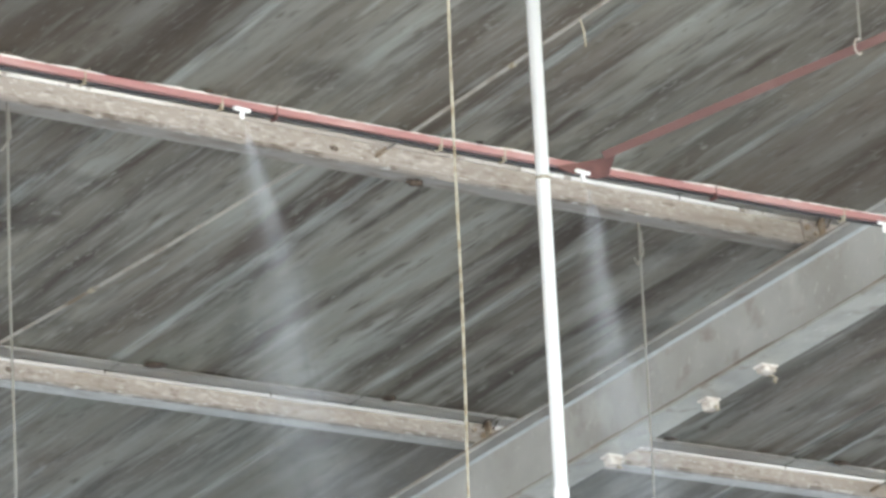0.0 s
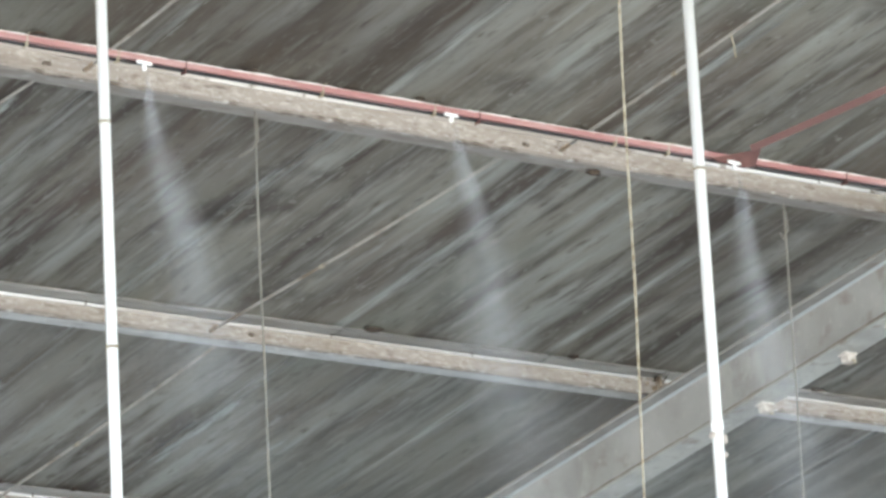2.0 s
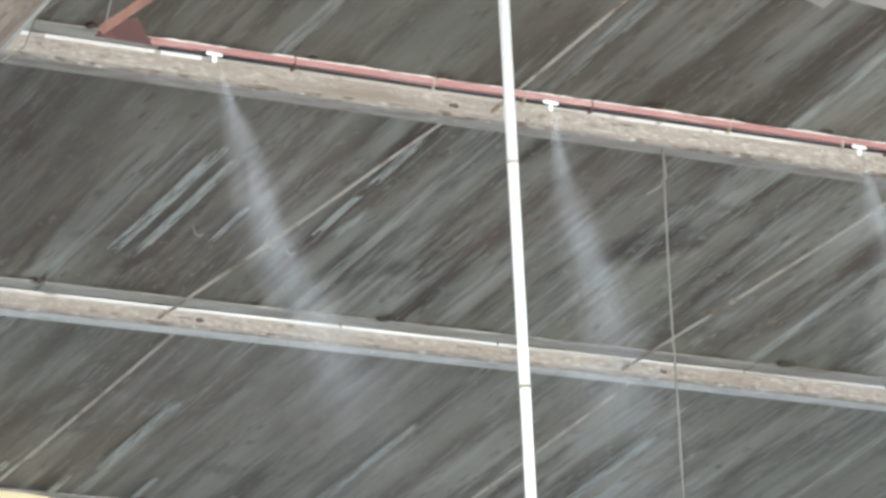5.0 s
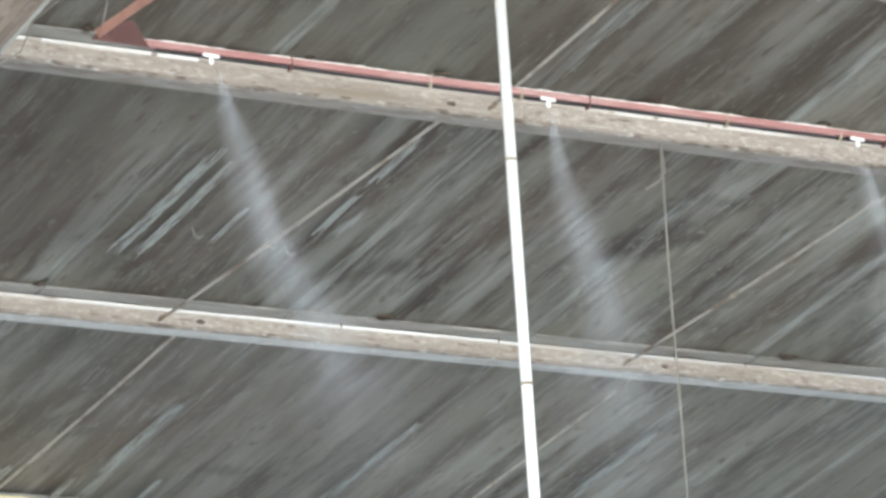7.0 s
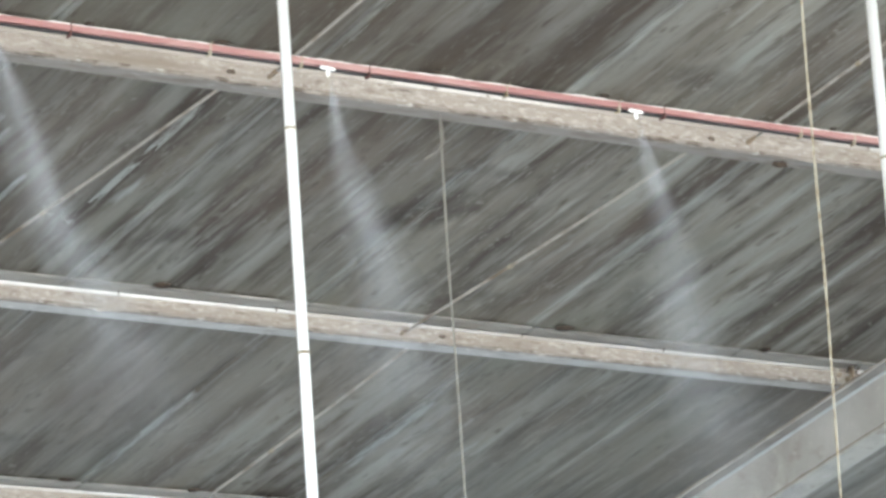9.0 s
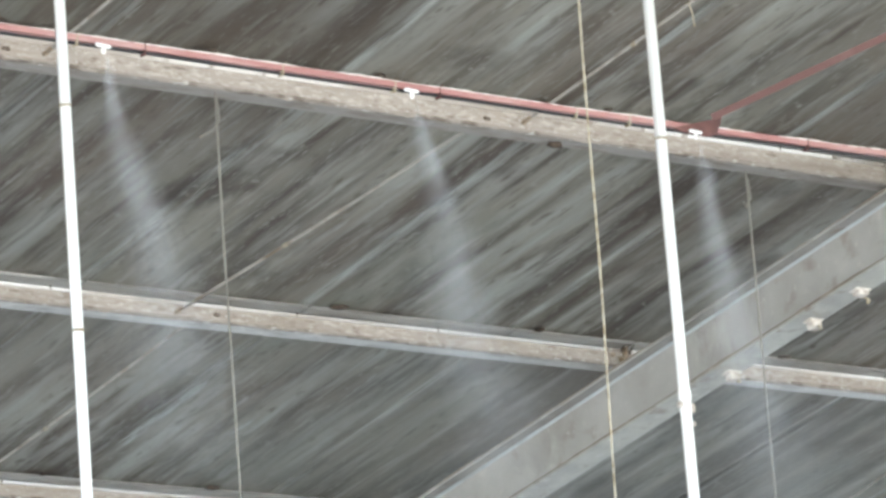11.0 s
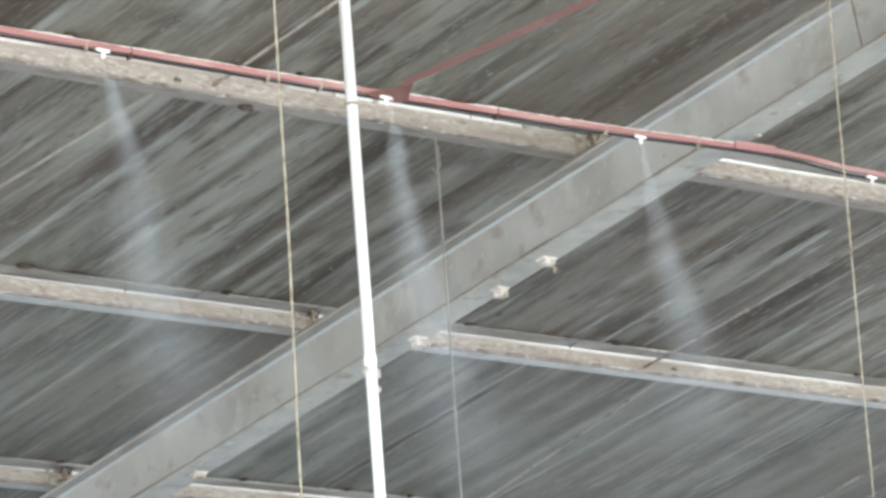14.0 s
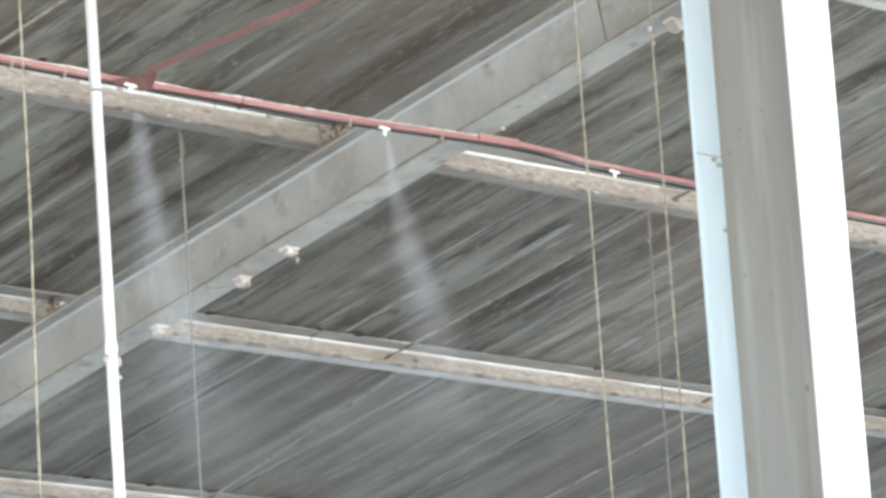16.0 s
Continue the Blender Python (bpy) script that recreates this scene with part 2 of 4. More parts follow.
def mist(name, density):
    """Sheer spray: mostly clear, in uneven wisps drawn out along the fall, fading away below."""
    m = bpy.data.materials.new(name)
    m.use_nodes = True
    nt = m.node_tree
    b = nt.nodes["Principled BSDF"]
    b.inputs["Base Color"].default_value, b.inputs["Roughness"].default_value = (0.62, 0.66, 0.71, 1), 0.9
    b.inputs["Specular IOR Level"].default_value = 0.0
    tc, info = nt.nodes.new("ShaderNodeTexCoord"), nt.nodes.new("ShaderNodeObjectInfo")
    shift = nt.nodes.new("ShaderNodeVectorMath")
    shift.operation = "MULTIPLY_ADD"
    nt.links.new(info.outputs["Random"], shift.inputs[0])
    shift.inputs[1].default_value = (37.0, 53.0, 71.0)
    nt.links.new(tc.outputs["Object"], shift.inputs[2])
    last = None
    for scale, low, high, detail in (((8, 8, 4.5), 0.2, 0.66, 3), ((24, 24, 11), 0.12, 0.66, 4)):
        mp = nt.nodes.new("ShaderNodeMapping")
        mp.inputs["Scale"].default_value, mp.inputs["Rotation"].default_value = scale, (0, radians(18), 0)
        nt.links.new(shift.outputs[0], mp.inputs[0])
        n = nt.nodes.new("ShaderNodeTexNoise")
        n.inputs["Scale"].default_value, n.inputs["Detail"].default_value = 1.0, detail
        nt.links.new(mp.outputs[0], n.inputs["Vector"])
        r = nt.nodes.new("ShaderNodeMapRange")
        r.interpolation_type = "SMOOTHSTEP"
        r.inputs["From Min"].default_value, r.inputs["From Max"].default_value = low, high
        nt.links.new(n.outputs[0], r.inputs[0])
        if last is None:
            last = r.outputs[0]
        else:
            mul = nt.nodes.new("ShaderNodeMath")
            mul.operation = "MULTIPLY"
            nt.links.new(last, mul.inputs[0])
            nt.links.new(r.outputs[0], mul.inputs[1])
            last = mul.outputs[0]
    xyz = nt.nodes.new("ShaderNodeSeparateXYZ")
    nt.links.new(tc.outputs["Object"], xyz.inputs[0])
    for low, high, least in ((-1.4, -0.12, 0.0), (0.0, -0.04, 0.5)):
        r = nt.nodes.new("ShaderNodeMapRange")
        r.inputs["From Min"].default_value, r.inputs["From Max"].default_value = low, high
        r.inputs["To Min"].default_value, r.inputs["To Max"].default_value = least, 1.0
        nt.links.new(xyz.outputs[2], r.inputs[0])
        mul = nt.nodes.new("ShaderNodeMath")
        mul.operation = "MULTIPLY"
        nt.links.new(last, mul.inputs[0])
        nt.links.new(r.outputs[0], mul.inputs[1])
        last = mul.outputs[0]
    mul = nt.nodes.new("ShaderNodeMath")
    mul.operation = "MULTIPLY"
    nt.links.new(last, mul.inputs[0])
    mul.inputs[1].default_value = density
    clear, veil = nt.nodes.new("ShaderNodeBsdfTransparent"), nt.nodes.new("ShaderNodeMixShader")
    nt.links.new(mul.outputs[0], veil.inputs[0])
    nt.links.new(clear.outputs[0], veil.inputs[1])
    nt.links.new(b.outputs[0], veil.inputs[2])
    nt.links.new(veil.outputs[0], nt.nodes["Material Output"].inputs[0])
    return m


SPRAY = [mist("mist_core", 0.10), mist("mist_body", 0.075), mist("mist_edge", 0.055)]
MUD = material("dried_mud", (0.13, 0.10, 0.08), 0.95, 0.0, [((0.3, 0.26, 0.22), (90, 90, 90), 0.5, 0.64, 4)], bump=0.8, bump_scale=120)
# brown dirt, also the dark of gaps at sheet ribs and cleats
DIRTSHADE = material("brown_dirt_and_gap_shade", (0.06, 0.045, 0.035), 0.95, 0.0, [((0.12, 0.09, 0.065), (60, 60, 60), 0.45, 0.65, 4)], bump=0.8, bump_scale=120)


SEAM = material("pale_seam", (0.24, 0.247, 0.228), 0.75, 0.0, [((0.18, 0.178, 0.16), (25, 2.2, 8), 0.4, 0.6, 5)])
# lime on the sheets, also the painted light leaks by the third purlin
LIMELEAK = material("lime_and_light_leak", (0.38, 0.405, 0.38), 0.8, 0.0, [((0.22, 0.215, 0.195), (40, 6, 8), 0.48, 0.64, 7)])
# highlight on the purlin folds, put into a near-white colour with brown dirt
FOLDSHINE = material("steel_fold_highlight", (0.84, 0.84, 0.83), 0.35, 0.2, [
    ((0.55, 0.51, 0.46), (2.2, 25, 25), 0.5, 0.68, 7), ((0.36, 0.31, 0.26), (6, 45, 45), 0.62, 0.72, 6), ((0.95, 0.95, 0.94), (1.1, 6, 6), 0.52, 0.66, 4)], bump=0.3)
# bluish skylight on the column's far flange, put into its colour
COL_SKYLIT = material("column_paint_skylit", (0.57, 0.67, 0.73), 0.5, 0.0, [((0.68, 0.76, 0.8), (9, 9, 1.2), 0.5, 0.7, 5)], bump=0.05)
CLIP = material("pale_clip", (0.42, 0.37, 0.32), 0.6, 0.0, [((0.66, 0.63, 0.58), (30, 30, 30), 0.47, 0.64, 4)])
BOARD = material("pale_board", (0.33, 0.315, 0.29), 0.7, 0.0, [((0.24, 0.22, 0.195), (3, 3, 3), 0.45, 0.7, 5)])
DUSTLINE = material("brown_dust", (0.2, 0.165, 0.135), 0.95, 0.0, [((0.32, 0.28, 0.24), (12, 12, 12), 0.5, 0.7, 5)])
GREYDUST = material("grey_dusty_steel", (0.27, 0.255, 0.235), 0.7, 0.1, [((0.2, 0.175, 0.15), (8, 40, 40), 0.45, 0.68, 5), ((0.38, 0.37, 0.35), (14, 60, 60), 0.6, 0.74, 5)], bump=0.3)
# white crust, also used to paint daylight leaks on the purlin lips
CRUSTLEAK = material("white_crust_and_light_leaks", (0.7, 0.67, 0.63), 0.8, 0.0, [((0.45, 0.38, 0.33), (30, 30, 30), 0.5, 0.7, 4)])
# dusty fold whose pale spots paint a broken highlight
DUSTFOLD = material("patchy_fold_highlight", (0.46, 0.42, 0.38), 0.7, 0.0, [((0.72, 0.7, 0.67), (0.9, 0.4, 0.4), 0.5, 0.58, 5), ((0.3, 0.25, 0.21), (22, 40, 40), 0.58, 0.7, 6)], bump=0.4)
EDGEDIRT = material("crumbling_dirt", (0.33, 0.295, 0.26), 0.95, 0.0, [((0.16, 0.13, 0.105), (14, 40, 40), 0.5, 0.66, 6), ((0.55, 0.53, 0.5), (22, 60, 60), 0.58, 0.7, 6)], bump=0.6)
CREAM = material("cream_paint", (0.85, 0.75, 0.5), 0.6, 0.0, [((0.78, 0.7, 0.5), (3, 3, 3), 0.5, 0.7, 4)])


# ---- mesh helpers ----
def part(name, bm, mat, parent=None, label="", smooth=False):
    bm.normal_update()
    me = bpy.data.meshes.new(name)
    bm.to_mesh(me)
    bm.free()
    me.materials.append(mat)
    if smooth:
        me.polygons.foreach_set("use_smooth", [True] * len(me.polygons))
    ob = new(name, me)
    if parent is not None:
        ob.parent = parent
    if label:
        ob["label"] = label
    return ob


def thing(name, label, category, group="", kind="", at=(0, 0, 0)):
    ob = new(name)
    ob.location = at
    ob.empty_display_size = 0.1
    return tagged(ob, label, category, group, kind)


def prism(bm, outline, a, b, u, v):
    """Extrude a closed 2D outline (in the axes u, v) from point a to point b."""
    a, b, u, v = Vector(a), Vector(b), Vector(u), Vector(v)
    n = len(outline)
    ra = [bm.verts.new(a + u * p + v * q) for p, q in outline]
    rb = [bm.verts.new(b + u * p + v * q) for p, q in outline]
    for i in range(n):
        bm.faces.new((ra[i], ra[(i + 1) % n], rb[(i + 1) % n], rb[i]))
    bm.faces.new(ra[::-1])
    bm.faces.new(rb)
    bmesh.ops.recalc_face_normals(bm, faces=bm.faces)
    return bm


def box(bm, lo, hi, bevel=0.0):
    g = bmesh.ops.create_cube(bm, size=1.0)
    c, s = (Vector(lo) + Vector(hi)) / 2, Vector(hi) - Vector(lo)
    for w in g["verts"]:
        w.co = Vector((w.co.x * s.x, w.co.y * s.y, w.co.z * s.z)) + c
    if bevel:
        bmesh.ops.bevel(bm, geom=list({e for w in g["verts"] for e in w.link_edges}), offset=bevel, segments=2, affect="EDGES")
    return bm


def tube(bm, pts, radii, sides=10):
    """A tube along a polyline, with a radius for all or for each point."""
    pts = [Vector(p) for p in pts]
    if not isinstance(radii, (list, tuple)):
        radii = [radii] * len(pts)
    rings = []
    for i, p in enumerate(pts):
        d = (pts[min(i + 1, len(pts) - 1)] - pts[max(i - 1, 0)]).normalized()
        side = d.cross(Vector((0.3, 1, 0.2))).normalized()
        up = side.cross(d)
        rings.append([bm.verts.new(p + (side * math.cos(k * math.tau / sides) + up * math.sin(k * math.tau / sides)) * radii[i]) for k in range(sides)])
    for r, q in zip(rings, rings[1:]):
        for k in range(sides):
            bm.faces.new((r[k], r[(k + 1) % sides], q[(k + 1) % sides], q[k]))
    bm.faces.new(rings[0][::-1])
    bm.faces.new(rings[-1])
    return bm


# ---- plan ----
SLOPE = radians(10.5)
DOWN = Vector((0, math.cos(SLOPE), -math.sin(SLOPE)))      # down the roof, away from the standpoint
NORMAL = Vector((0, -math.sin(SLOPE), -math.cos(SLOPE)))   # out of the roof's underside
X = Vector((1, 0, 0))
Y1, Z1 = 10.86, 5.73                                        # sheet underside at the first row of purlins
RAFTERS = (5.17, 10.41, 15.65, 20.89)
LAP, LAP0 = 0.895, 9.905                                    # sheet cover width


def roof(x, s, n=0.0):
    """A place s metres down the slope and n metres below the sheets."""
    return Vector((x, Y1, Z1)) + DOWN * s + NORMAL * n


def purlin_s(k):
    return 0.2 + 1.556 * k


# ---- ground ----
bm = bmesh.new()
N = 24
for i in range(N + 1):
    for j in range(N + 1):
        bm.verts.new(((i / N - 0.5) * 1600, (j / N - 0.5) * 1600, 0))
bm.verts.ensure_lookup_table()
for i in range(N):
    for j in range(N):
        a = i * (N + 1) + j
        bm.faces.new((bm.verts[a], bm.verts[a + N + 1], bm.verts[a + N + 2], bm.verts[a + 1]))
tagged(part("ground", bm, GROUND), "pale dusty concrete yard floor under the open shed", "ground", kind="structure")

# ---- roof sheeting: one corrugated sheet after another, each lapping the next ----
S0, S1 = -11.0, 10.5
ROOF_POSE = Matrix(((1, 0, 0, 0), (0, DOWN.y, -NORMAL.y, Y1), (0, DOWN.z, -NORMAL.z, Z1), (0, 0, 0, 1)))
RIBS, AMP, ROWS = 5, 0.0045, 41
rng = random.Random(4)
sheets = thing("roof_sheeting", "weathered grey-brown ribbed roof sheeting seen from below", "roof", kind="structure")
sheets.matrix_basis = ROOF_POSE
for k in range(-15, 13):
    x0 = LAP0 + LAP * k
    lift = rng.uniform(-0.002, 0.002)
    verts, faces = [], []
    nx = RIBS * 6
    for top in (0.0, 0.004):
        for j in range(ROWS):
            s = S0 + (S1 - S0) * j / (ROWS - 1)
            for i in range(nx + 1):
                u = i / nx
                x = x0 + u * (LAP + 0.035)
                n = AMP * (math.cos(u * RIBS * math.tau) + 1) + 0.008 + lift + 0.006 * u
                n += 0.006 * noise.noise((x * 1.1, s * 0.8, 3.0))
                verts.append((x, s, n + top))
    m = ROWS * (nx + 1)
    for j in range(ROWS - 1):
        for i in range(nx):
            a = j * (nx + 1) + i
            faces.append((a + nx + 1, a + nx + 2, a + 1, a))
            faces.append((m + a, m + a + 1, m + a + nx + 2, m + a + nx + 1))
    for a in [j * (nx + 1) for j in range(ROWS - 1)]:
        faces.append((a, m + a, m + a + nx + 1, a + nx + 1))
        c = a + nx
        faces.append((c, c + nx + 1, m + c + nx + 1, m + c))
    me = bpy.data.meshes.new("roof_sheet")
    me.from_pydata(verts, [], faces)
    me.materials.append(SHEET)
    me.polygons.foreach_set("use_smooth", [True] * len(me.polygons))
    new("roof_sheet", me).parent = sheets

def slivers(bm, rr, xa, xb, sa, sb, count, long, wide, z=-0.001):
    """Short thin flakes strewn along the slope."""
    for i in range(count):
        x, s = rr.uniform(xa, xb), rr.uniform(sa, sb)
        ln, hw = rr.uniform(*long), rr.uniform(*wide)
        zz = z - 0.0004 * (i % 5)
        cols = []
        for u in np.linspace(0, 1, 9):
            w = max(0.0003, hw * math.sin(math.pi * min(max(u, 0.03), 0.97)) ** 0.6 * (0.75 + 0.8 * noise.noise((x * 31, u * 6, i))))
            d = 0.35 * hw * noise.noise((x * 17, u * 4, i + 0.5))
            cols.append((bm.verts.new((x + d - w, s + ln * u, zz)), bm.verts.new((x + d + w, s + ln * u, zz))))
        for p, q in zip(cols, cols[1:]):
            bm.faces.new((p[0], p[1], q[1], q[0]))


# pale flaking sealant along each lap
for k in range(-6, 7):
    bm = bmesh.new()
    x0 = LAP0 + LAP * k
    rr = random.Random(k + 50)
    slivers(bm, rr, x0 - 0.007, x0 + 0.007, -2.6, 4.3, 40, (0.12, 0.5), (0.0015, 0.005))
    slivers(bm, rr, x0 - 0.016, x0 + 0.016, -2.6, 4.3, 40, (0.08, 0.3), (0.0015, 0.006))
    seam = part("lap_seam", bm, SEAM)
    seam.matrix_basis = ROOF_POSE
    tagged(seam, "pale bluish flaking seam where two roof sheets lap", "seam", "sheet seams", "structure")

# ---- purlins ----
def purlin(k, xa, xb, depth):
    s = purlin_s(k)
    p = thing("purlin", "dusty cold-formed steel purlin under the roof sheets", "purlin", "roof purlins")
    a, b = roof(xa, s), roof(xb, s)
    f = 0.064
    bm = bmesh.new()
    prism(bm, [(-f, -0.006), (0.004, -0.006), (0.004, -0.002), (-f + 0.003, -0.002), (-f + 0.003, 0.005), (-f, 0.005)], a, b, DOWN, NORMAL)
    part("top_flange", bm, GALV, p, "dull galvanised top flange")
    bm = bmesh.new()
    prism(bm, [(0.0, -0.0015), (0.004, -0.0015), (0.004, depth), (0.0, depth)], a, b, DOWN, NORMAL)
    part("web", bm, DUST, p, "brown dusty web with pale crust")
    # broken white ribbon that paints daylight leaking between sheet and purlin
    if 0 <= k <= 2 and xa > 5:
        bm = bmesh.new()
        cols = []
        for i in range(int((xb - xa) / 0.02)):
            x = xa + i * 0.02
            hh = max(0.0001, 0.0008 + 0.0065 * noise.noise((x * 5.0, k * 9.0, 0.0)) + 0.003 * noise.noise((x * 24.0, k * 5.0, 2.0)))
            cols.append([bm.verts.new(roof(x, s - f - 0.0012, n)) for n in (-0.005, -0.005 + hh)] + [bm.verts.new(roof(x, s - f + 0.0005, -0.005 + hh))])
        for p0, q0 in zip(cols, cols[1:]):
            for i in range(2):
                bm.faces.new((p0[i], q0[i], q0[i + 1], p0[i + 1]))
        part("crust", bm, CRUSTLEAK, p, "broken white line painting daylight leaks along the edge")
    # bead along the corner that carries the painted highlight
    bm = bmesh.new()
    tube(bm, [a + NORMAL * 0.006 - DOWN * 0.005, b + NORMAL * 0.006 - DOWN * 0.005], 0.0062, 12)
    part("fold", bm, DUSTFOLD if k == 0 else FOLDSHINE, p, "steel fold under patchy dust, its highlight painted in spots" if k == 0 else "steel fold with its highlight put into the colour", True)
    if 0 <= k <= 2 and 10 < xb < 11:
        # caked dirt over the fold beside the rafter
        bm = bmesh.new()
        xs = np.linspace(xb - 0.19, xb - 0.07, 16)
        tube(bm, [roof(x, s - 0.005, 0.006) for x in xs], [0.0072 + 0.0028 * noise.noise((x * 22, k, 7)) for x in xs], 10)
        part("caked_dirt", bm, EDGEDIRT, p, "brown caked dirt on the end of the fold", True)
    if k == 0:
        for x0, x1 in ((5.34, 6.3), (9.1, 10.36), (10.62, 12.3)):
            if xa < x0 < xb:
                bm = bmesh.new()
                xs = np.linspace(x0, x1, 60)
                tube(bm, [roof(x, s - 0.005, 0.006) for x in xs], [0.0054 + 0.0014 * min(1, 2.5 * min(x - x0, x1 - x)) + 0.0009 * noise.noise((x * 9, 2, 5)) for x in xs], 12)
                part("bare_fold", bm, FOLDSHINE, p, "stretch of fold with a painted highlight", True)
    bm = bmesh.new()
    prism(bm, [(0.0, depth + 0.0005), (f, depth + 0.0005), (f, depth + 0.004), (0.0, depth + 0.004)], a, b, DOWN, NORMAL)
    part("bottom_flange", bm, GREYDUST if k == 0 else PALE, p, "dull grey bottom flange")
    if -1 <= k <= 2 and xa > 5:
        # crumbs of dirt hanging along the lower corner
        bm = bmesh.new()
        cols = []
        for i in range(int((xb - xa) / 0.015)):
            x = xa + i * 0.015
            hh = max(0.0003, 0.002 + 0.007 * noise.noise((x * 7.0, k * 3.0, 4.0)) + 0.006 * noise.noise((x * 33.0, k * 7.0, 1.0)))
            cols.append([bm.verts.new(roof(x, s + d, depth + n)) for d, n in ((-0.0012, -0.004), (-0.002, 0.004), (0.004, 0.0045 + hh), (0.016, 0.0045))])
        for p0, q0 in zip(cols, cols[1:]):
            for i in range(3):
                bm.faces.new((p0[i], q0[i], q0[i + 1], p0[i + 1]))
        part("dirt_edge", bm, EDGEDIRT, p, "crumbling brown-grey dirt along the lower edge")
    return p


SPANS = [(-3.5, 5.31), (5.33, 10.55), (10.57, 15.79), (15.81, 20.8)]
for k in range(-6, 6):
    for xa, xb in SPANS:
        purlin(k, xa, xb, 0.068 if k == 0 else 0.058)

# ---- rafters and column ----
TOP, RH, RB = 0.10, 0.225, 0.12
COL_Y, COL_D = 9.082, 0.406
COL_S = (COL_Y - Y1) / DOWN.y


def rafter(x, s0, s1):
    r = thing("rafter", "grey painted steel I-beam rafter under the purlins", "rafter", "portal frame rafters")
    a, b = roof(x, s0), roof(x, s1)
    bm = bmesh.new()
    prism(bm, [(-RB / 2, TOP), (RB / 2, TOP), (RB / 2, TOP + 0.01), (-RB / 2, TOP + 0.01)], a, b, X, NORMAL)
    part("top_flange", bm, STEEL, r)
    bm = bmesh.new()
    prism(bm, [(-0.012, TOP + 0.0105), (-0.0045, TOP + 0.0105), (-0.0045, TOP + 0.0185)], a, b, X, NORMAL)
    part("weld", bm, WELDSHINE, r, "weld line under the top flange, sky reflection in its colour")
    bm = bmesh.new()
    prism(bm, [(-0.004, TOP + 0.0105), (0.004, TOP + 0.0105), (0.004, TOP + RH - 0.0105), (-0.004, TOP + RH - 0.0105)], a, b, X, NORMAL)
    part("web", bm, STEEL, r)
    bm = bmesh.new()
    prism(bm, [(-RB / 2, TOP + RH - 0.01), (RB / 2, TOP + RH - 0.01), (RB / 2, TOP + RH), (-RB / 2, TOP + RH)], a, b, X, NORMAL)
    if x == RAFTERS[0]:
        part("bottom_flange", bm, BEIGE, r, "beige dust-covered bottom flange")
        for xa, xb, mat, lab in ((RB / 2 - 0.011, RB / 2 + 0.001, FLANGE, "bare pale edge of the flange"), (RB / 2 - 0.05, RB / 2 - 0.026, DUSTLINE, "dark brown band of dirt"), (-0.03, -0.018, DUSTLINE, "dark brown band of dirt")):
            bm = bmesh.new()
            prism(bm, [(xa, TOP + RH + 0.0005), (xb, TOP + RH + 0.0005), (xb, TOP + RH + 0.003), (xa, TOP + RH + 0.003)], a, b, X, NORMAL)
            part("flange_band", bm, mat, r, lab)
    else:
        part("bottom_flange", bm, FLANGE, r, "pale bluish-grey bottom flange")
    L0 = (b - a).length
    for side, n0, lab in ((-1, TOP + RH - 0.0105, "brown dust line on the bottom flange"), (-1, TOP - 0.0005, "brown dust line on the top flange")):
        bm = bmesh.new()
        cols = []
        for i in range(int(L0 / 0.03)):
            p = a + DOWN * (i * 0.03)
            hh = max(0.0002, 0.004 + 0.007 * noise.noise((p.y * 3.0, x, n0 * 30)) + 0.003 * noise.noise((p.y * 17.0, x, n0 * 50)))
            cols.append([bm.verts.new(p + X * (-RB / 2 + dx) + NORMAL * (n0 - dn * hh)) for dx, dn in ((-0.0006, -0.2), (0.0, 1.0), (0.02, 0.6), (0.03, 0.0))])
        for p, q in zip(cols, cols[1:]):
            for i in range(3):
                bm.faces.new((p[i], q[i], q[i + 1], p[i + 1]))
        part("dust_line", bm, DUSTLINE, r, lab)
    return r


for x in RAFTERS:
    if x == RAFTERS[1]:
        r = rafter(x, COL_S + 0.225, 9.5)
        # dark web joint and end plate by the column
        bm = bmesh.new()
        prism(bm, [(-0.0065, TOP + 0.02), (-0.0042, TOP + 0.02), (-0.0042, TOP + RH - 0.0105), (-0.0065, TOP + RH - 0.0105)], roof(x, -1.10), roof(x, -1.094), X, NORMAL)
        part("web_joint", bm, DUSTLINE, r, "dark joint line across the web")
        bm = bmesh.new()
        prism(bm, [(-RB / 2 + 0.004, TOP + 0.0105), (-0.0045, TOP + 0.0105), (-0.0045, TOP + RH - 0.0105), (-RB / 2 + 0.004, TOP + RH - 0.0105)], roof(x, COL_S + 0.232), roof(x, COL_S + 0.248), X, NORMAL)
        part("end_plate", bm, STEEL, r)
        rafter(x, -10.5, COL_S - 0.225)
    else:
        rafter(x, -10.5, 9.5)


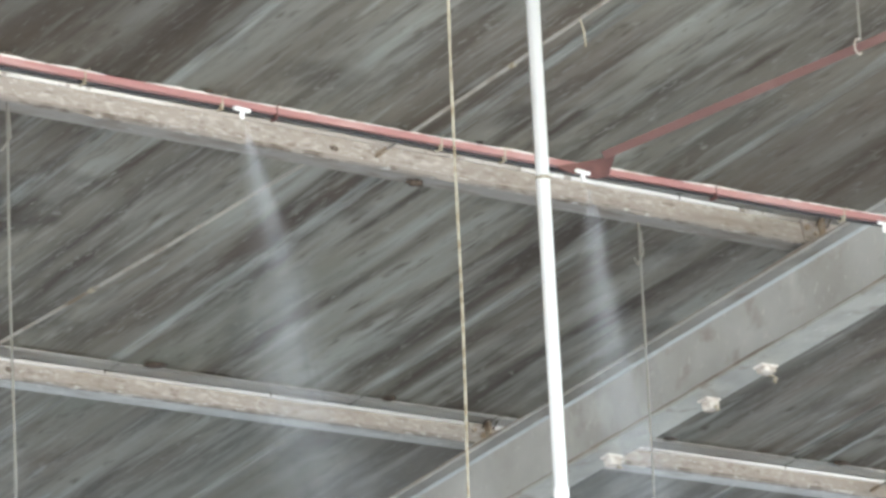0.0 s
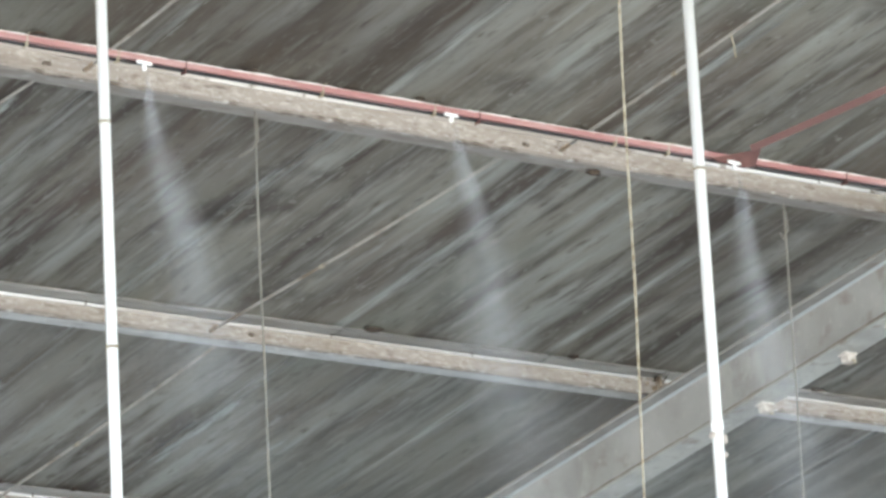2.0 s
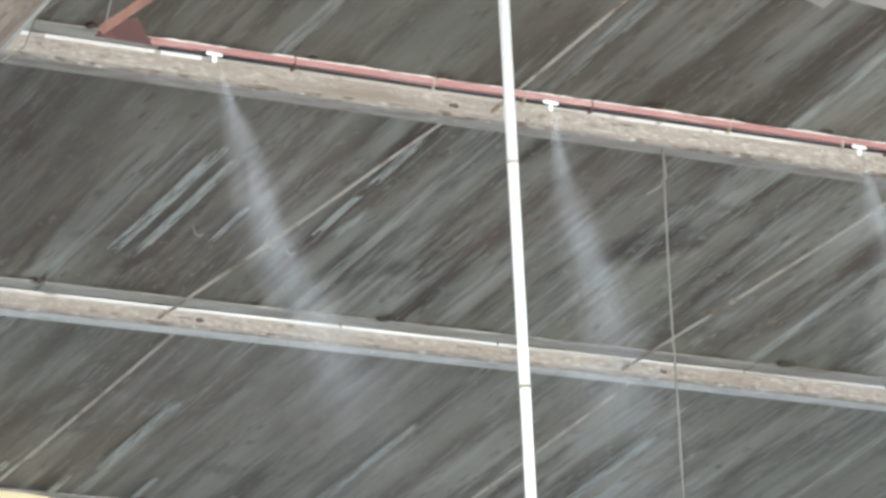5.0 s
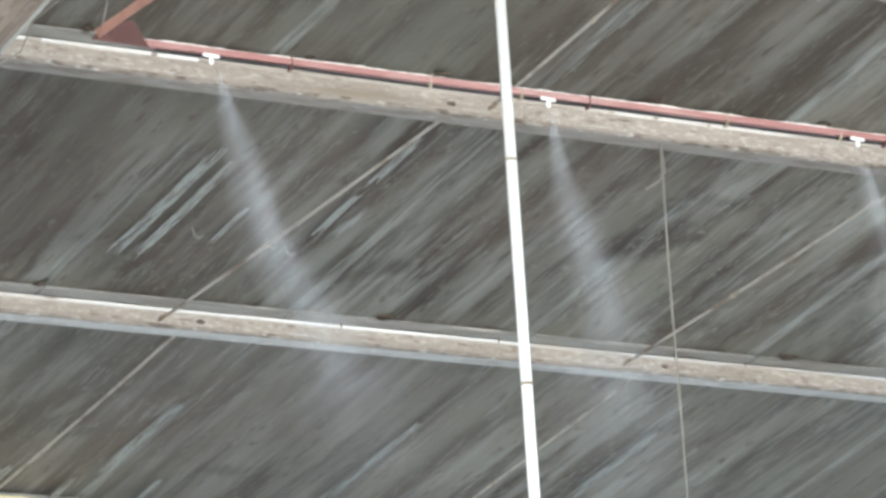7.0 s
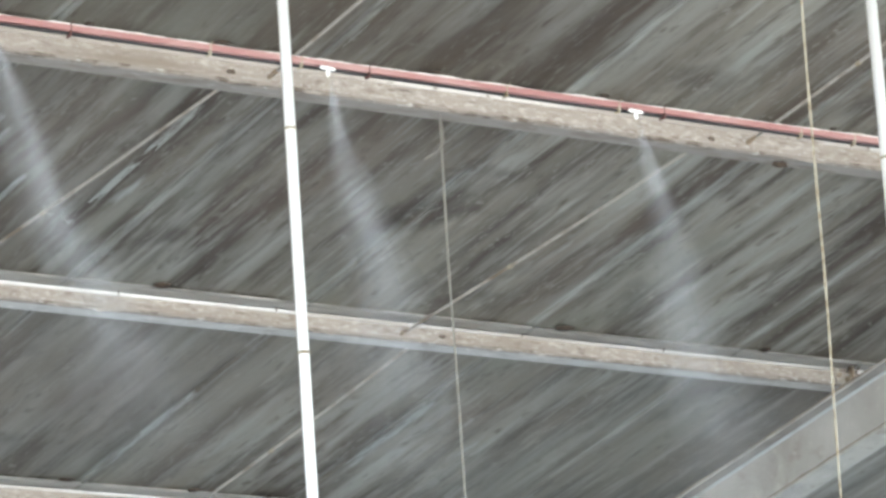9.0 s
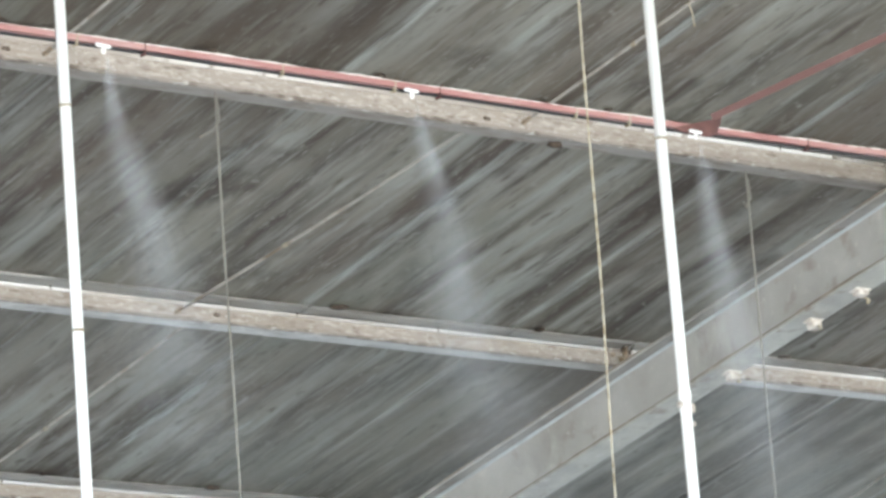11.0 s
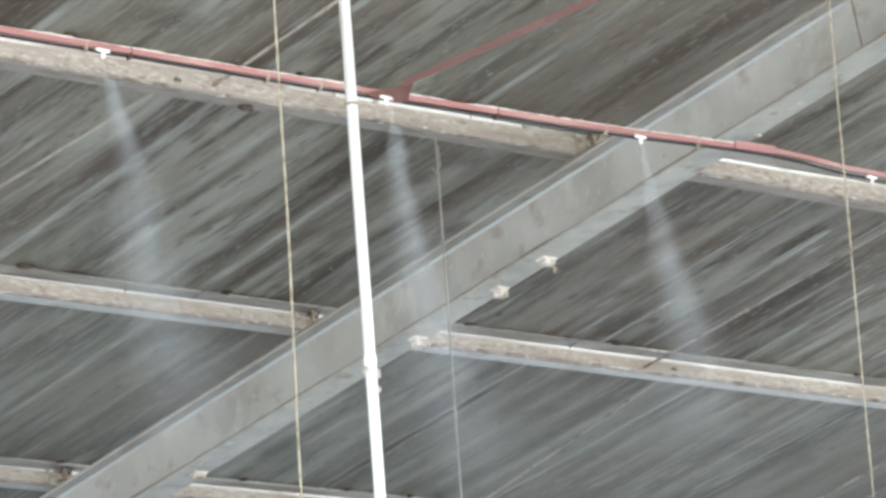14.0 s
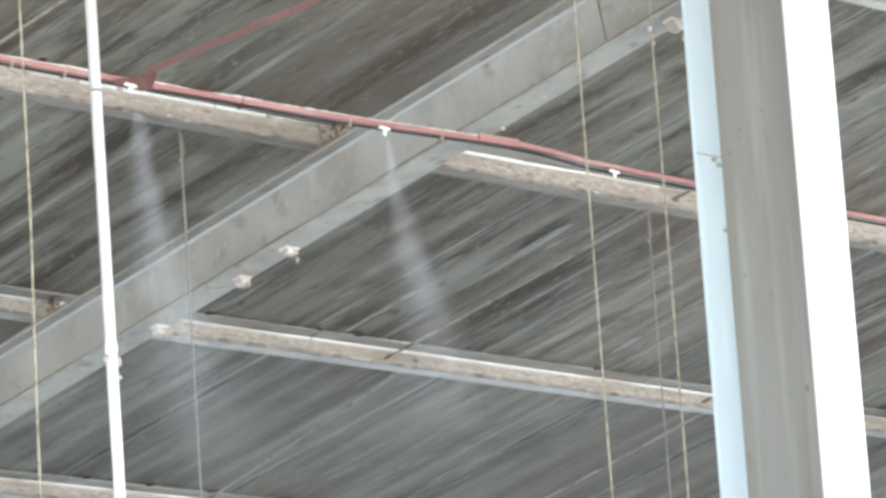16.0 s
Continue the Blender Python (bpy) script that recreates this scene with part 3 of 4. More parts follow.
def column(x):
    c = thing("column", "grey steel I-section column, its lit and shaded sides set by colour", "column")
    y, d = COL_Y, COL_D
    top = roof(x, COL_S).z - 0.16
    # light per side set by colour: white near flange, grey web, bluish far flange
    for side, b, lab in ((-1, 0.2, "flange toward the yard, coloured white as the lit side"), (1, 0.236, "far flange with bluish skylight in its colour")):
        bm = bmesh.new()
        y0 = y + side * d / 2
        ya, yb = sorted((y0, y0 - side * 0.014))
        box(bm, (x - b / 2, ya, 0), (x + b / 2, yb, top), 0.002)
        fl = part("flange", bm, COL_LIT if side < 0 else COL_SKYLIT, c, lab)
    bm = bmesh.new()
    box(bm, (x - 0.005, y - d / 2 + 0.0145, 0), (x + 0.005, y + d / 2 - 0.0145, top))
    part("web", bm, COL_SHADED, c, "dusty web, its shaded side put into the grey-brown colour")
    bm = bmesh.new()
    box(bm, (x - 0.118, y + d / 2 - 0.0165, 5.160), (x - 0.006, y + d / 2 - 0.0145, 5.164), 0.0005)
    part("splice_line", bm, ROD, fl, "brown splice joint")
    for z, xx in ((4.93, -0.012), (5.135, -0.02), (5.15, -0.04)):
        bm = bmesh.new()
        box(bm, (x + xx - 0.012, y + d / 2 - 0.024, z - 0.006), (x + xx + 0.006, y + d / 2 - 0.0145, z + 0.006), 0.002)
        part("rust_bit", bm, ROD, fl, "small brown rust bit")
    return c


column(RAFTERS[1] - 0.017)

# ---- red rail with the mist line ----
YR, ZR = 10.2, 5.385


def lift(x):
    """The rail and its hose are drawn up where twine ties them to the rafter."""
    return float(np.interp(x, (8.3, 8.9, 9.3, 9.85, 10.42, 10.6, 10.75, 11.0, 11.3, 12.0), (0, 0.002, 0.006, 0.014, 0.029, 0.024, 0.012, 0.008, 0.005, 0)))


def sweep(bm, xs, outline, zf):
    cols = [[bm.verts.new((x, YR + dy, zf(x) + dz)) for dy, dz in outline] for x in xs]
    n = len(outline)
    for p, q in zip(cols, cols[1:]):
        for i in range(n):
            bm.faces.new((p[i], p[(i + 1) % n], q[(i + 1) % n], q[i]))
    bm.faces.new(cols[0][::-1])
    bm.faces.new(cols[-1])
    bmesh.ops.recalc_face_normals(bm, faces=bm.faces)


rail = thing("red_rail", "faded red square steel rail slung below the purlin", "rail", "red rails")
bm = bmesh.new()
sweep(bm, np.linspace(5.47, 10.42, 60), [(-0.012, 0.0095), (-0.0105, 0.0065), (0.0105, 0.0065), (0.012, 0.0095), (0.012, 0.021), (0.0095, 0.024), (-0.0095, 0.024), (-0.012, 0.021)], lambda x: ZR + lift(x))
part("bar", bm, RED, rail)
bm = bmesh.new()
cols = []
for i in range(240):
    xa = 5.48 + i * 0.0205
    hh = max(0.0002, 0.0022 + 0.006 * noise.noise((xa * 6.0, 1.0, 0.0)) + 0.003 * noise.noise((xa * 31.0, 5.0, 0.0)))
    cols.append([bm.verts.new((xa, YR + dy, ZR + lift(xa) + 0.0236 + dz * hh)) for dy, dz in ((-0.0112, -0.6), (-0.0104, 1), (0.004, 1), (0.005, 0))])
for p, q in zip(cols, cols[1:]):
    for i in range(3):
        bm.faces.new((p[i], q[i], q[i + 1], p[i + 1]))
part("crust", bm, CRUSTLEAK, rail, "white flaking crust along the top edge")
bm = bmesh.new()
sweep(bm, (10.26, 10.34, 10.44), [(-0.019, 0.004), (-0.0125, 0.004), (-0.0125, 0.029), (-0.019, 0.029)], lambda x: ZR + lift(x))
part("splice_plate", bm, RED, rail)
rail2 = thing("red_rail", "thinner faded red steel rail beyond the rafter", "rail", "red rails")
bm = bmesh.new()
sweep(bm, np.linspace(10.43, 15.6, 60), [(-0.008, -0.007), (0.008, -0.007), (0.008, 0.007), (-0.008, 0.007)], lambda x: ZR + 0.0195 + lift(x))
part("bar", bm, RED, rail2)
bm = bmesh.new()
tube(bm, [(x, YR + 0.002, ZR + lift(x) + 0.0005 + 0.0016 * math.sin(x * 5.7)) for x in np.linspace(5.5, 15.5, 160)], 0.0044, 8)
tagged(part("hose", bm, BLACK, smooth=True), "thin black rubber water hose under the red rail", "hose")

# ties round rail and hose
rng = random.Random(8)
for i, x in enumerate((5.9, 6.33, 6.62, 6.84, 7.3, 7.69, 7.85, 8.35, 8.55, 9.25, 9.7, 10.1)):
    bm = bmesh.new()
    prism(bm, [(-0.0128, -0.009), (0.0128, -0.009), (0.0128, 0.0252), (-0.0128, 0.0252)], (x, YR, ZR + lift(x)), (x + 0.004, YR, ZR + lift(x)), (0, 1, 0), (0, 0, 1))
    tube(bm, [(x + 0.004, YR - 0.016, ZR + lift(x) + 0.024), (x + 0.010 + rng.uniform(-0.008, 0.008), YR - 0.018, ZR + lift(x) + 0.027 + rng.uniform(0, 0.005))], 0.0014, 5)
    tagged(part("cable_tie", bm, ROPE if i % 3 else REDARM), "small tie strapping the hose to the rail", "tie", "cable ties")


def nozzle(x, z=ZR):
    x -= 0.011
    n = thing("mist_nozzle", "small white plastic mist nozzle on the hose", "nozzle", "mist nozzles")
    bm = bmesh.new()
    tube(bm, [(x - 0.024, YR - 0.026, z - 0.004), (x - 0.019, YR - 0.026, z - 0.004), (x + 0.019, YR - 0.026, z - 0.006), (x + 0.024, YR - 0.026, z - 0.006)], [0.0035, 0.0056, 0.0056, 0.0035], 10)
    tee = part("tee", bm, WHITE, n, smooth=True)
    bm = bmesh.new()
    tube(bm, [(x, YR - 0.026, z - 0.010), (x, YR - 0.026, z - 0.014), (x, YR - 0.026, z - 0.025), (x, YR - 0.026, z - 0.029)], [0.004, 0.0065, 0.0065, 0.003], 10)
    part("tip", bm, WHITE, tee, "white spray tip", True)


NOZ = [v * YR / 10.88 for v in (6.038, 7.153, 8.265, 9.388, 10.499, 11.605, 12.72)]
for x in NOZ:
    nozzle(x, ZR + lift(x))


# ---- gussets and braces ----
def gusset(name, corners, mat, label):
    bm = bmesh.new()
    front = [bm.verts.new(Vector(c)) for c in corners]
    back = [bm.verts.new(Vector(c) + Vector((0, 0.006, 0))) for c in corners]
    bm.faces.new(front)
    bm.faces.new(back[::-1])
    for i in range(len(corners)):
        j = (i + 1) % len(corners)
        bm.faces.new((front[i], back[i], back[j], front[j]))
    bmesh.ops.recalc_face_normals(bm, faces=bm.faces)
    return part(name, bm, mat, None, label)


def angle_bar(bm, a, b, w, t=0.004):
    a, b = Vector(a), Vector(b)
    d = (b - a).normalized()
    side = d.cross(Vector((0, 1, 0))).normalized()
    dep = side.cross(d)
    prism(bm, [(0, 0), (w, 0), (w, t), (t, t), (t, w), (0, w)], a, b, side, dep)


br = thing("brace", "dark red angle-iron brace with its gusset plate", "brace", "red braces")
g = gusset("gusset_plate", [(8.712, YR - 0.0185, 5.388), (8.75, YR - 0.0185, 5.379), (8.845, YR - 0.0185, 5.374), (8.882, YR - 0.0185, 5.386), (8.908, YR - 0.0185, 5.445), (8.865, YR - 0.0185, 5.431)], DARKRED, "dark red gusset plate")
g.parent = br
bm = bmesh.new()
angle_bar(bm, (8.872, 10.182, 5.428), (9.835, 9.055, 5.925), 0.022)
part("arm", bm, REDARM, br)
br = thing("brace", "orange-brown knee brace with a dark red gusset plate", "brace", "red braces")
g = gusset("gusset_plate", [(5.306, YR - 0.0185, 5.387), (5.472, YR - 0.0185, 5.384), (5.428, YR - 0.0185, 5.454), (5.33, YR - 0.0185, 5.42)], DARKRED, "dark red gusset plate")
g.parent = br
bm = bmesh.new()
a, b = Vector((5.308, 10.172, 5.409)), Vector((5.241, 9.442, 5.374))
side = (b - a).cross(Vector((0, 1, 0))).normalized()
prism(bm, [(0, 0), (0.024, 0), (0.024, -0.005), (0.005, -0.005), (0.005, -0.012), (0, -0.012)], a, b, side, side.cross(b - a).normalized())
part("arm", bm, ORANGE, br, "orange-brown angle iron arm")

# ---- sag rods between the purlins ----
def rod(xa, sa, xb, sb, n=0.045, r=0.0054):
    bm = bmesh.new()
    pts = [roof(xa + (xb - xa) * u, sa + (sb - sa) * u, n + 0.006 * math.sin(u * math.pi)) for u in np.linspace(0, 1, 9)]
    tube(bm, pts, r, 8)
    d = thing("sag_rod", "thin dusty steel sag rod between two purlins", "rod", "sag rods")
    bar = part("bar", bm, ROD, d, smooth=True)
    bm = bmesh.new()
    u = 0.62
    tube(bm, [roof(xa + (xb - xa) * (u + e), sa + (sb - sa) * (u + e), n + 0.006) for e in (0, 0.012)], r * 1.4, 8)
    part("knot", bm, ROPE, bar, "knotted twine")
    bm = bmesh.new()
    tube(bm, [roof(xb, sb - 0.05, n), roof(xb, sb - 0.006, n)], r * 1.3, 8)
    part("end_sleeve", bm, RUST, bar, "dark thickened rod end")


P = [purlin_s(k) for k in range(-4, 6)]
for k, xa, xb in ((-1, 8.84, 8.83), (0, 8.68, 8.51), (1, 8.60, 8.58), (-1, 7.08, 7.06), (0, 6.96, 6.755), (1, 6.86, 6.82),
                  (0, 12.09, 12.08), (1, 12.22, 12.42), (1, 13.95, 14.0), (0, 13.9, 13.86), (-1, 12.1, 12.1)):
    rod(xa, purlin_s(k) + 0.006, xb, purlin_s(k + 1) - 0.001)

# ---- dirt, gap shade, spots and bolts on the purlins ----
def clump(name, at, size, mat, label, seed, cat="dirt", group="dirt clumps"):
    bm = bmesh.new()
    bmesh.ops.create_icosphere(bm, subdivisions=2, radius=1.0)
    for w in bm.verts:
        k = 1 + 0.55 * noise.noise(w.co * 1.7 + Vector((seed * 3.1, 0, 0)))
        w.co = Vector((w.co.x * size[0], w.co.y * size[1], w.co.z * size[2])) * k + Vector(at)
    return tagged(part(name, bm, mat, smooth=True), label, cat, group)


web0 = lambda x, k, n: roof(x, purlin_s(k), n)
for i, (x, k, n) in enumerate(((6.932, 0, 0.043), (8.687, 0, 0.046), (8.678, 1, 0.036), (6.905, 1, 0.036), (12.243, 1, 0.036), (12.115, 0, 0.045))):
    clump("mud_spot", web0(x, k, n) - DOWN * 0.003, (0.015, 0.006, 0.0075), MUD, "small dark mud spot on the purlin web", i, "mud spot", "mud spots")
clump("mud_nest", roof(8.975, purlin_s(0) + 0.03, 0.088), (0.028, 0.014, 0.011), DIRTSHADE, "small dark mud nest under the purlin", 21, "mud nest", "mud nests")
rng2 = random.Random(31)
# dark lumps stand in for the shaded gaps at the sheet ribs
for k in (0, 1, 2):
    x = 5.4
    while x < 14.8:
        x += rng2.uniform(0.3, 0.9) * (1.8 if k == 1 else 1.0)
        clump("dirt_clump", roof(x, purlin_s(k) - 0.085, 0.0), (rng2.uniform(0.012, 0.036), 0.022, rng2.uniform(0.003, 0.007)), DIRTSHADE, "dark lump for the shaded gap between purlin and sheet", int(x * 50) + k)
for x, k in ((9.009, 1), (9.61, 1), (11.70, 1), (8.02, 1), (9.905, 0), (7.42, 1), (8.75, 2)):
    clump("fold_nick", roof(x, purlin_s(k) - 0.0105, 0.005), (0.003, 0.0025, 0.008), MUD, "small dark nick in the purlin fold", int(x * 9), "nick", "fold nicks")
# rusty lap bolts where the purlins meet at the rafters
for xr in (q + 0.11 for q in RAFTERS[:3]):
    for k in range(-1, 5):
        d = thing("purlin_cleat", "rusty cleat with bolts joining purlins on the rafter", "cleat", "purlin cleats")
        s = purlin_s(k)
        bm = bmesh.new()
        prism(bm, [(-0.010, 0.014), (-0.003, 0.014), (-0.003, 0.066), (-0.010, 0.066)], roof(xr - 0.15, s), roof(xr - 0.085, s), DOWN, NORMAL)
        plate = part("plate", bm, DUST, d, "pale dusty cleat plate")
        for dx, dn in ((-0.138, 0.03), (-0.105, 0.045)):
            bm = bmesh.new()
            tube(bm, [roof(xr + dx, s - 0.010, dn), roof(xr + dx, s - 0.020, dn)], 0.008, 6)
            part("bolt", bm, RUST, plate, "rusted bolt")
        # upright rib, a dark block painting its shaded slot, and scraps of wire caught behind it
        bm = bmesh.new()
        prism(bm, [(-0.03, -0.001), (-0.004, -0.001), (-0.004, 0.066), (-0.03, 0.066)], roof(xr - 0.086, s), roof(xr - 0.078, s), DOWN, NORMAL)
        part("rib", bm, RUST, d, "rusty vertical cleat rib")
        bm = bmesh.new()
        prism(bm, [(-0.012, -0.002), (-0.003, -0.002), (-0.003, 0.06), (-0.012, 0.06)], roof(xr - 0.078, s), roof(xr - 0.062, s), DOWN, NORMAL)
        part("slot", bm, DIRTSHADE, d, "dark block for the shaded gap")
        for j in range(3):
            bm = bmesh.new()
            x0 = xr - 0.10 + 0.022 * j
            tube(bm, [roof(x0, s - 0.012, 0.02), roof(x0 + 0.006, s - 0.03, -0.004), roof(x0 + 0.016 - 0.01 * j, s - 0.07, 0.004 - 0.004 * j)], [0.0025, 0.003, 0.0015], 6)
            part("wire_scrap", bm, DIRTSHADE, d, "twisted scrap of dark tie wire")

# ---- clips on the rafter's bottom flange ----
def flange_clip(s, w, h, tail):
    c = thing("flange_clip", "pale folded clip hooked on the rafter flange", "clip", "flange clips")
    x = RAFTERS[1] + 0.02
    n0 = TOP + RH
    bm = bmesh.new()
    prism(bm, [(-w, -0.003), (0.03, -0.003), (0.03, 0.002), (-w, 0.002)], roof(x, s - 0.02, n0 + 0.004), roof(x, s + 0.02, n0 + 0.004), X, NORMAL)
    part("top", bm, CRUSTLEAK, c, "white upper fold")
    bm = bmesh.new()
    prism(bm, [(-w + 0.008, 0), (0.024, 0), (0.02, h), (-w + 0.012, h)], roof(x, s - 0.016, n0 + 0.0065), roof(x, s + 0.016, n0 + 0.0065), X, NORMAL)
    body = part("body", bm, CLIP, c)
    if tail:
        bm = bmesh.new()
        tube(bm, [roof(x + 0.01 + 0.02 * math.sin(u * 5), s + 0.015 - u * 0.05, n0 + h + u * tail) for u in np.linspace(0, 1, 8)], 0.004, 6)
        part("tail", bm, ROPE, body, "frayed twine tail")


for s, w, h, tail in ((0.50, 0.035, 0.016, 0.05), (0.755, 0.028, 0.026, 0.010), (1.205, 0.03, 0.026, 0.025), (2.50, 0.03, 0.014, 0.018), (-1.36, 0.03, 0.03, 0.06), (3.7, 0.03, 0.016, 0.0)):
    flange_clip(s, w, h, tail)
clump("twine_knot", roof(RAFTERS[1] + 0.04, -0.54, TOP + RH + 0.008), (0.015, 0.011, 0.007), CLIP, "white twine knot tying the rail to the rafter", 5, "knot", "twine knots")

# ---- white poles ----
def under(x, y):
    return roof(x, (y - Y1) / DOWN.y).z


YP = 9.44
for xm, slant, r, joints in ((6.0905, -0.009, 0.0142, (4.93, 4.35)), (8.033, -0.0135, 0.0158, (4.335, 5.07))):
    p = thing("white_pole", "white plastic pipe hanging nearly straight down from the roof", "pole", "white poles")

    def axis(z, dx=0.0, dy=0.0):
        return Vector((xm + slant * (z - 4.8) + dx, YP + dy, z))

    bm = bmesh.new()
    tube(bm, [axis(z) for z in (0.0, 2.4, under(xm, YP) - 0.01)], r, 20)
    part("pipe", bm, WHITE, p, smooth=True)
    for j, z in enumerate(joints):
        bm = bmesh.new()
        hgt = 0.026 if r > 0.015 and j == 0 else 0.006
        tube(bm, [axis(z), axis(z + 0.002), axis(z + hgt), axis(z + hgt + 0.002)], [r, r + 0.0018, r + 0.0018, r], 20)
        part("coupling", bm, WHITE if hgt > 0.01 else ROPE, p, smooth=True)
    if r > 0.015:
        xc = axis(4.3).x
        for za, zb, w in ((4.30, 4.325, 0.010), (4.262, 4.276, 0.009)):
            bm = bmesh.new()
            box(bm, (xc + r * 0.7, YP - 0.012, za), (xc + r + w, YP + 0.012, zb), 0.003)
            part("clamp", bm, CLIP, p, "pale pipe clamp")
        bm = bmesh.new()
        box(bm, (xc - r - 0.009, YP - 0.010, 4.312), (xc - r * 0.7, YP + 0.010, 4.33), 0.003)
        part("clamp", bm, CLIP, p, "pale pipe clamp")


# ---- ropes and twine ----
def rope(x, y, z0, z1, r, mat, label, group, seed, sway=0.004, slant=0.0, zm=4.8):
    bm = bmesh.new()
    n = 60
    pts = [(x + slant * (z - zm) + sway * noise.noise((seed * 5.1, z * 1.6, 0)), y + sway * noise.noise((seed * 2.7, z * 1.6, 7)), z) for z in np.linspace(z0, z1, n)]
    tube(bm, pts, [r * (1 + 0.18 * math.sin(i * 2.3)) for i in range(n)], 7)
    return tagged(part("rope", bm, mat, smooth=True), label, "rope", group)


for i, (x, slant, r) in enumerate(((7.774, 0.003, 0.0034), (9.966, -0.004, 0.0028), (10.302, -0.003, 0.0031))):
    rope(x, YP, 0.9, under(x, YP) - 0.01, r, ROPE, "tan hanging rope tied to the purlin above", "tan ropes", i, slant=slant)
for i, (z, w) in enumerate(((5.60, 0.007), (5.575, 0.006), (5.555, 0.005))):
    clump("rope_knot", (10.302 - 0.003 * (z - 4.8) - 0.012 + 0.006 * i, YP - 0.006, z), (w, w, 0.009), CLIP, "pale knot on the tan rope beside the column", 40 + i, "knot", "rope knots")
for i, (x, z1) in enumerate(((7.579, 5.567), (9.643, 5.55), (11.83, 5.55))):
    x *= 10.98 / 10.93
    rope(x, 10.98, 0.9, z1 + 0.02, 0.0034, THINROPE, "thin grey twine hanging from the purlin", "grey twines", i + 9, 0.006, -0.008, z1)
    bm = bmesh.new()
    tube(bm, [(x + 0.002, 10.975, z1 - 0.005), (x + 0.004, 10.97, z1 - 0.07), (x - 0.02, 10.97, z1 - 0.105), (x - (0.07 if i == 0 else 0.03), 10.97, z1 - (0.135 if i == 0 else 0.085))], 0.003, 6)
    tagged(part("twine_end", bm, THINROPE), "loose curled end of the twine", "twine", "twine ends")
# hook and cord that carry the red brace
h = thing("hanging_hook", "bent wire hook on a cord holding the red brace", "hook")
bm = bmesh.new()
tube(bm, [(9.288, 9.67, 5.672), (9.287, 9.67, 5.75), (9.290, 9.67, 5.95)], 0.0035, 6)
part("cord", bm, THINROPE, h)
bm = bmesh.new()
tube(bm, [(9.283 + 0.014 * math.cos(a) - 0.004, 9.668, 5.654 + 0.020 * math.sin(a)) for a in np.linspace(1.2, 5.4, 12)], 0.0028, 6)
part("hook", bm, CLIP, h)
# short string on the upper rod
bm = bmesh.new()
tube(bm, [roof(8.83, -0.66, 0.05), roof(8.83, -0.66, 0.05) + Vector((0.012, 0, -0.035)), roof(8.83, -0.66, 0.05) + Vector((0.016, 0, -0.075))], 0.003, 6)
tagged(part("string_end", bm, ROPE), "short loose string tied to a sag rod", "string")
# slack wire beside the knee brace
bm = bmesh.new()
tube(bm, [(5.33, 10.17, 5.42), (5.31, 10.1, 5.46), (5.24, 10.0, 5.52), (5.1, 9.9, 5.6)], 0.0025, 6)
tagged(part("tie_wire", bm, THINROPE), "slack tie wire beside the knee brace", "wire")

bm = bmesh.new()
tube(bm, [roof(5.11, -0.1, 0.325), roof(5.13, -0.15, 0.36), roof(5.2, -0.22, 0.37), roof(5.26, -0.3, 0.345), roof(5.24, -0.42, 0.32), roof(5.3, -0.5, 0.28)], 0.0022, 6)
tagged(part("tie_wire", bm, THINROPE, smooth=True), "looped tie wire round the rafter flange", "wire")

# ---- pale streaks of lime and painted light leaks on the sheets ----
def streak(x, s0, s1, w, seed):
    bm = bmesh.new()
    slivers(bm, random.Random(seed), x - w, x + w, s0, s0 + (s1 - s0) * 0.8, int(40 + 3400 * w * (s1 - s0) / 0.5), (0.04, 0.16), (0.001, 0.004), -0.002)
    ob = part("lime_streak", bm, LIMELEAK)
    ob.matrix_basis = ROOF_POSE
    return tagged(ob, "pale flaky lime streak on the sheet, painted light leak by the third purlin", "streak", "lime streaks", "stuff")


# the three short streaks just above the third purlin paint light leaks
for i, (x, a, b, w) in enumerate(((6.43, 0.67, 1.47, 0.024), (6.70, 1.02, 1.2, 0.010), (7.0, 0.86, 1.1, 0.014), (7.0, 0.46, 0.76, 0.016), (6.51, 0.74, 1.46, 0.018),
                                  (11.95, 0.55, 0.8, 0.02), (7.18, 2.4, 3.0, 0.022), (9.02, 2.3, 2.95, 0.02), (8.1, 2.4, 3.1, 0.016),
                                  (6.83, 3.0, 3.22, 0.02), (7.42, 3.02, 3.2, 0.015), (7.1, 3.05, 3.2, 0.012), (11.8, 1.22, 1.68, 0.012))):
    streak(x, a, b, w, i + 3)
# curled flakes hanging off the sheet
for i, (x, s) in enumerate(((6.61, 1.22), (6.88, 1.24), (6.96, 1.27))):
    bm = bmesh.new()
    tube(bm, [roof(x - 0.012, s - 0.012, -0.006), roof(x, s, 0.016), roof(x + 0.016, s + 0.006, 0.021), roof(x + 0.032, s, 0.014)], [0.0015, 0.0045, 0.004, 0.0015], 6)
    tagged(part("paint_flake", bm, SEAM, smooth=True), "curled pale flake hanging from the sheet", "flake", "paint flakes")
# pale patch boards set under the sheets
for xa, xb, sa, sb in ((7.60, 7.72, -0.9, -0.59), (7.75, 8.12, -1.3, -0.61)):
    bm = bmesh.new()
    box(bm, (xa, sa, -0.016), (xb, sb, -0.004), 0.004)
    for w in bm.verts:
        w.co.y += 0.03 * noise.noise((w.co.x * 9, 2.0, 1.0)) - (0.05 if w.co.x < xa + 0.01 else 0)
    cb = part("patch_board", bm, BOARD)
    cb.matrix_basis = ROOF_POSE
    tagged(cb, "pale grey patch board under the roof sheets", "board", "patch boards")
# cream panel with a rounded corner in front of the third purlin
bm = bmesh.new()
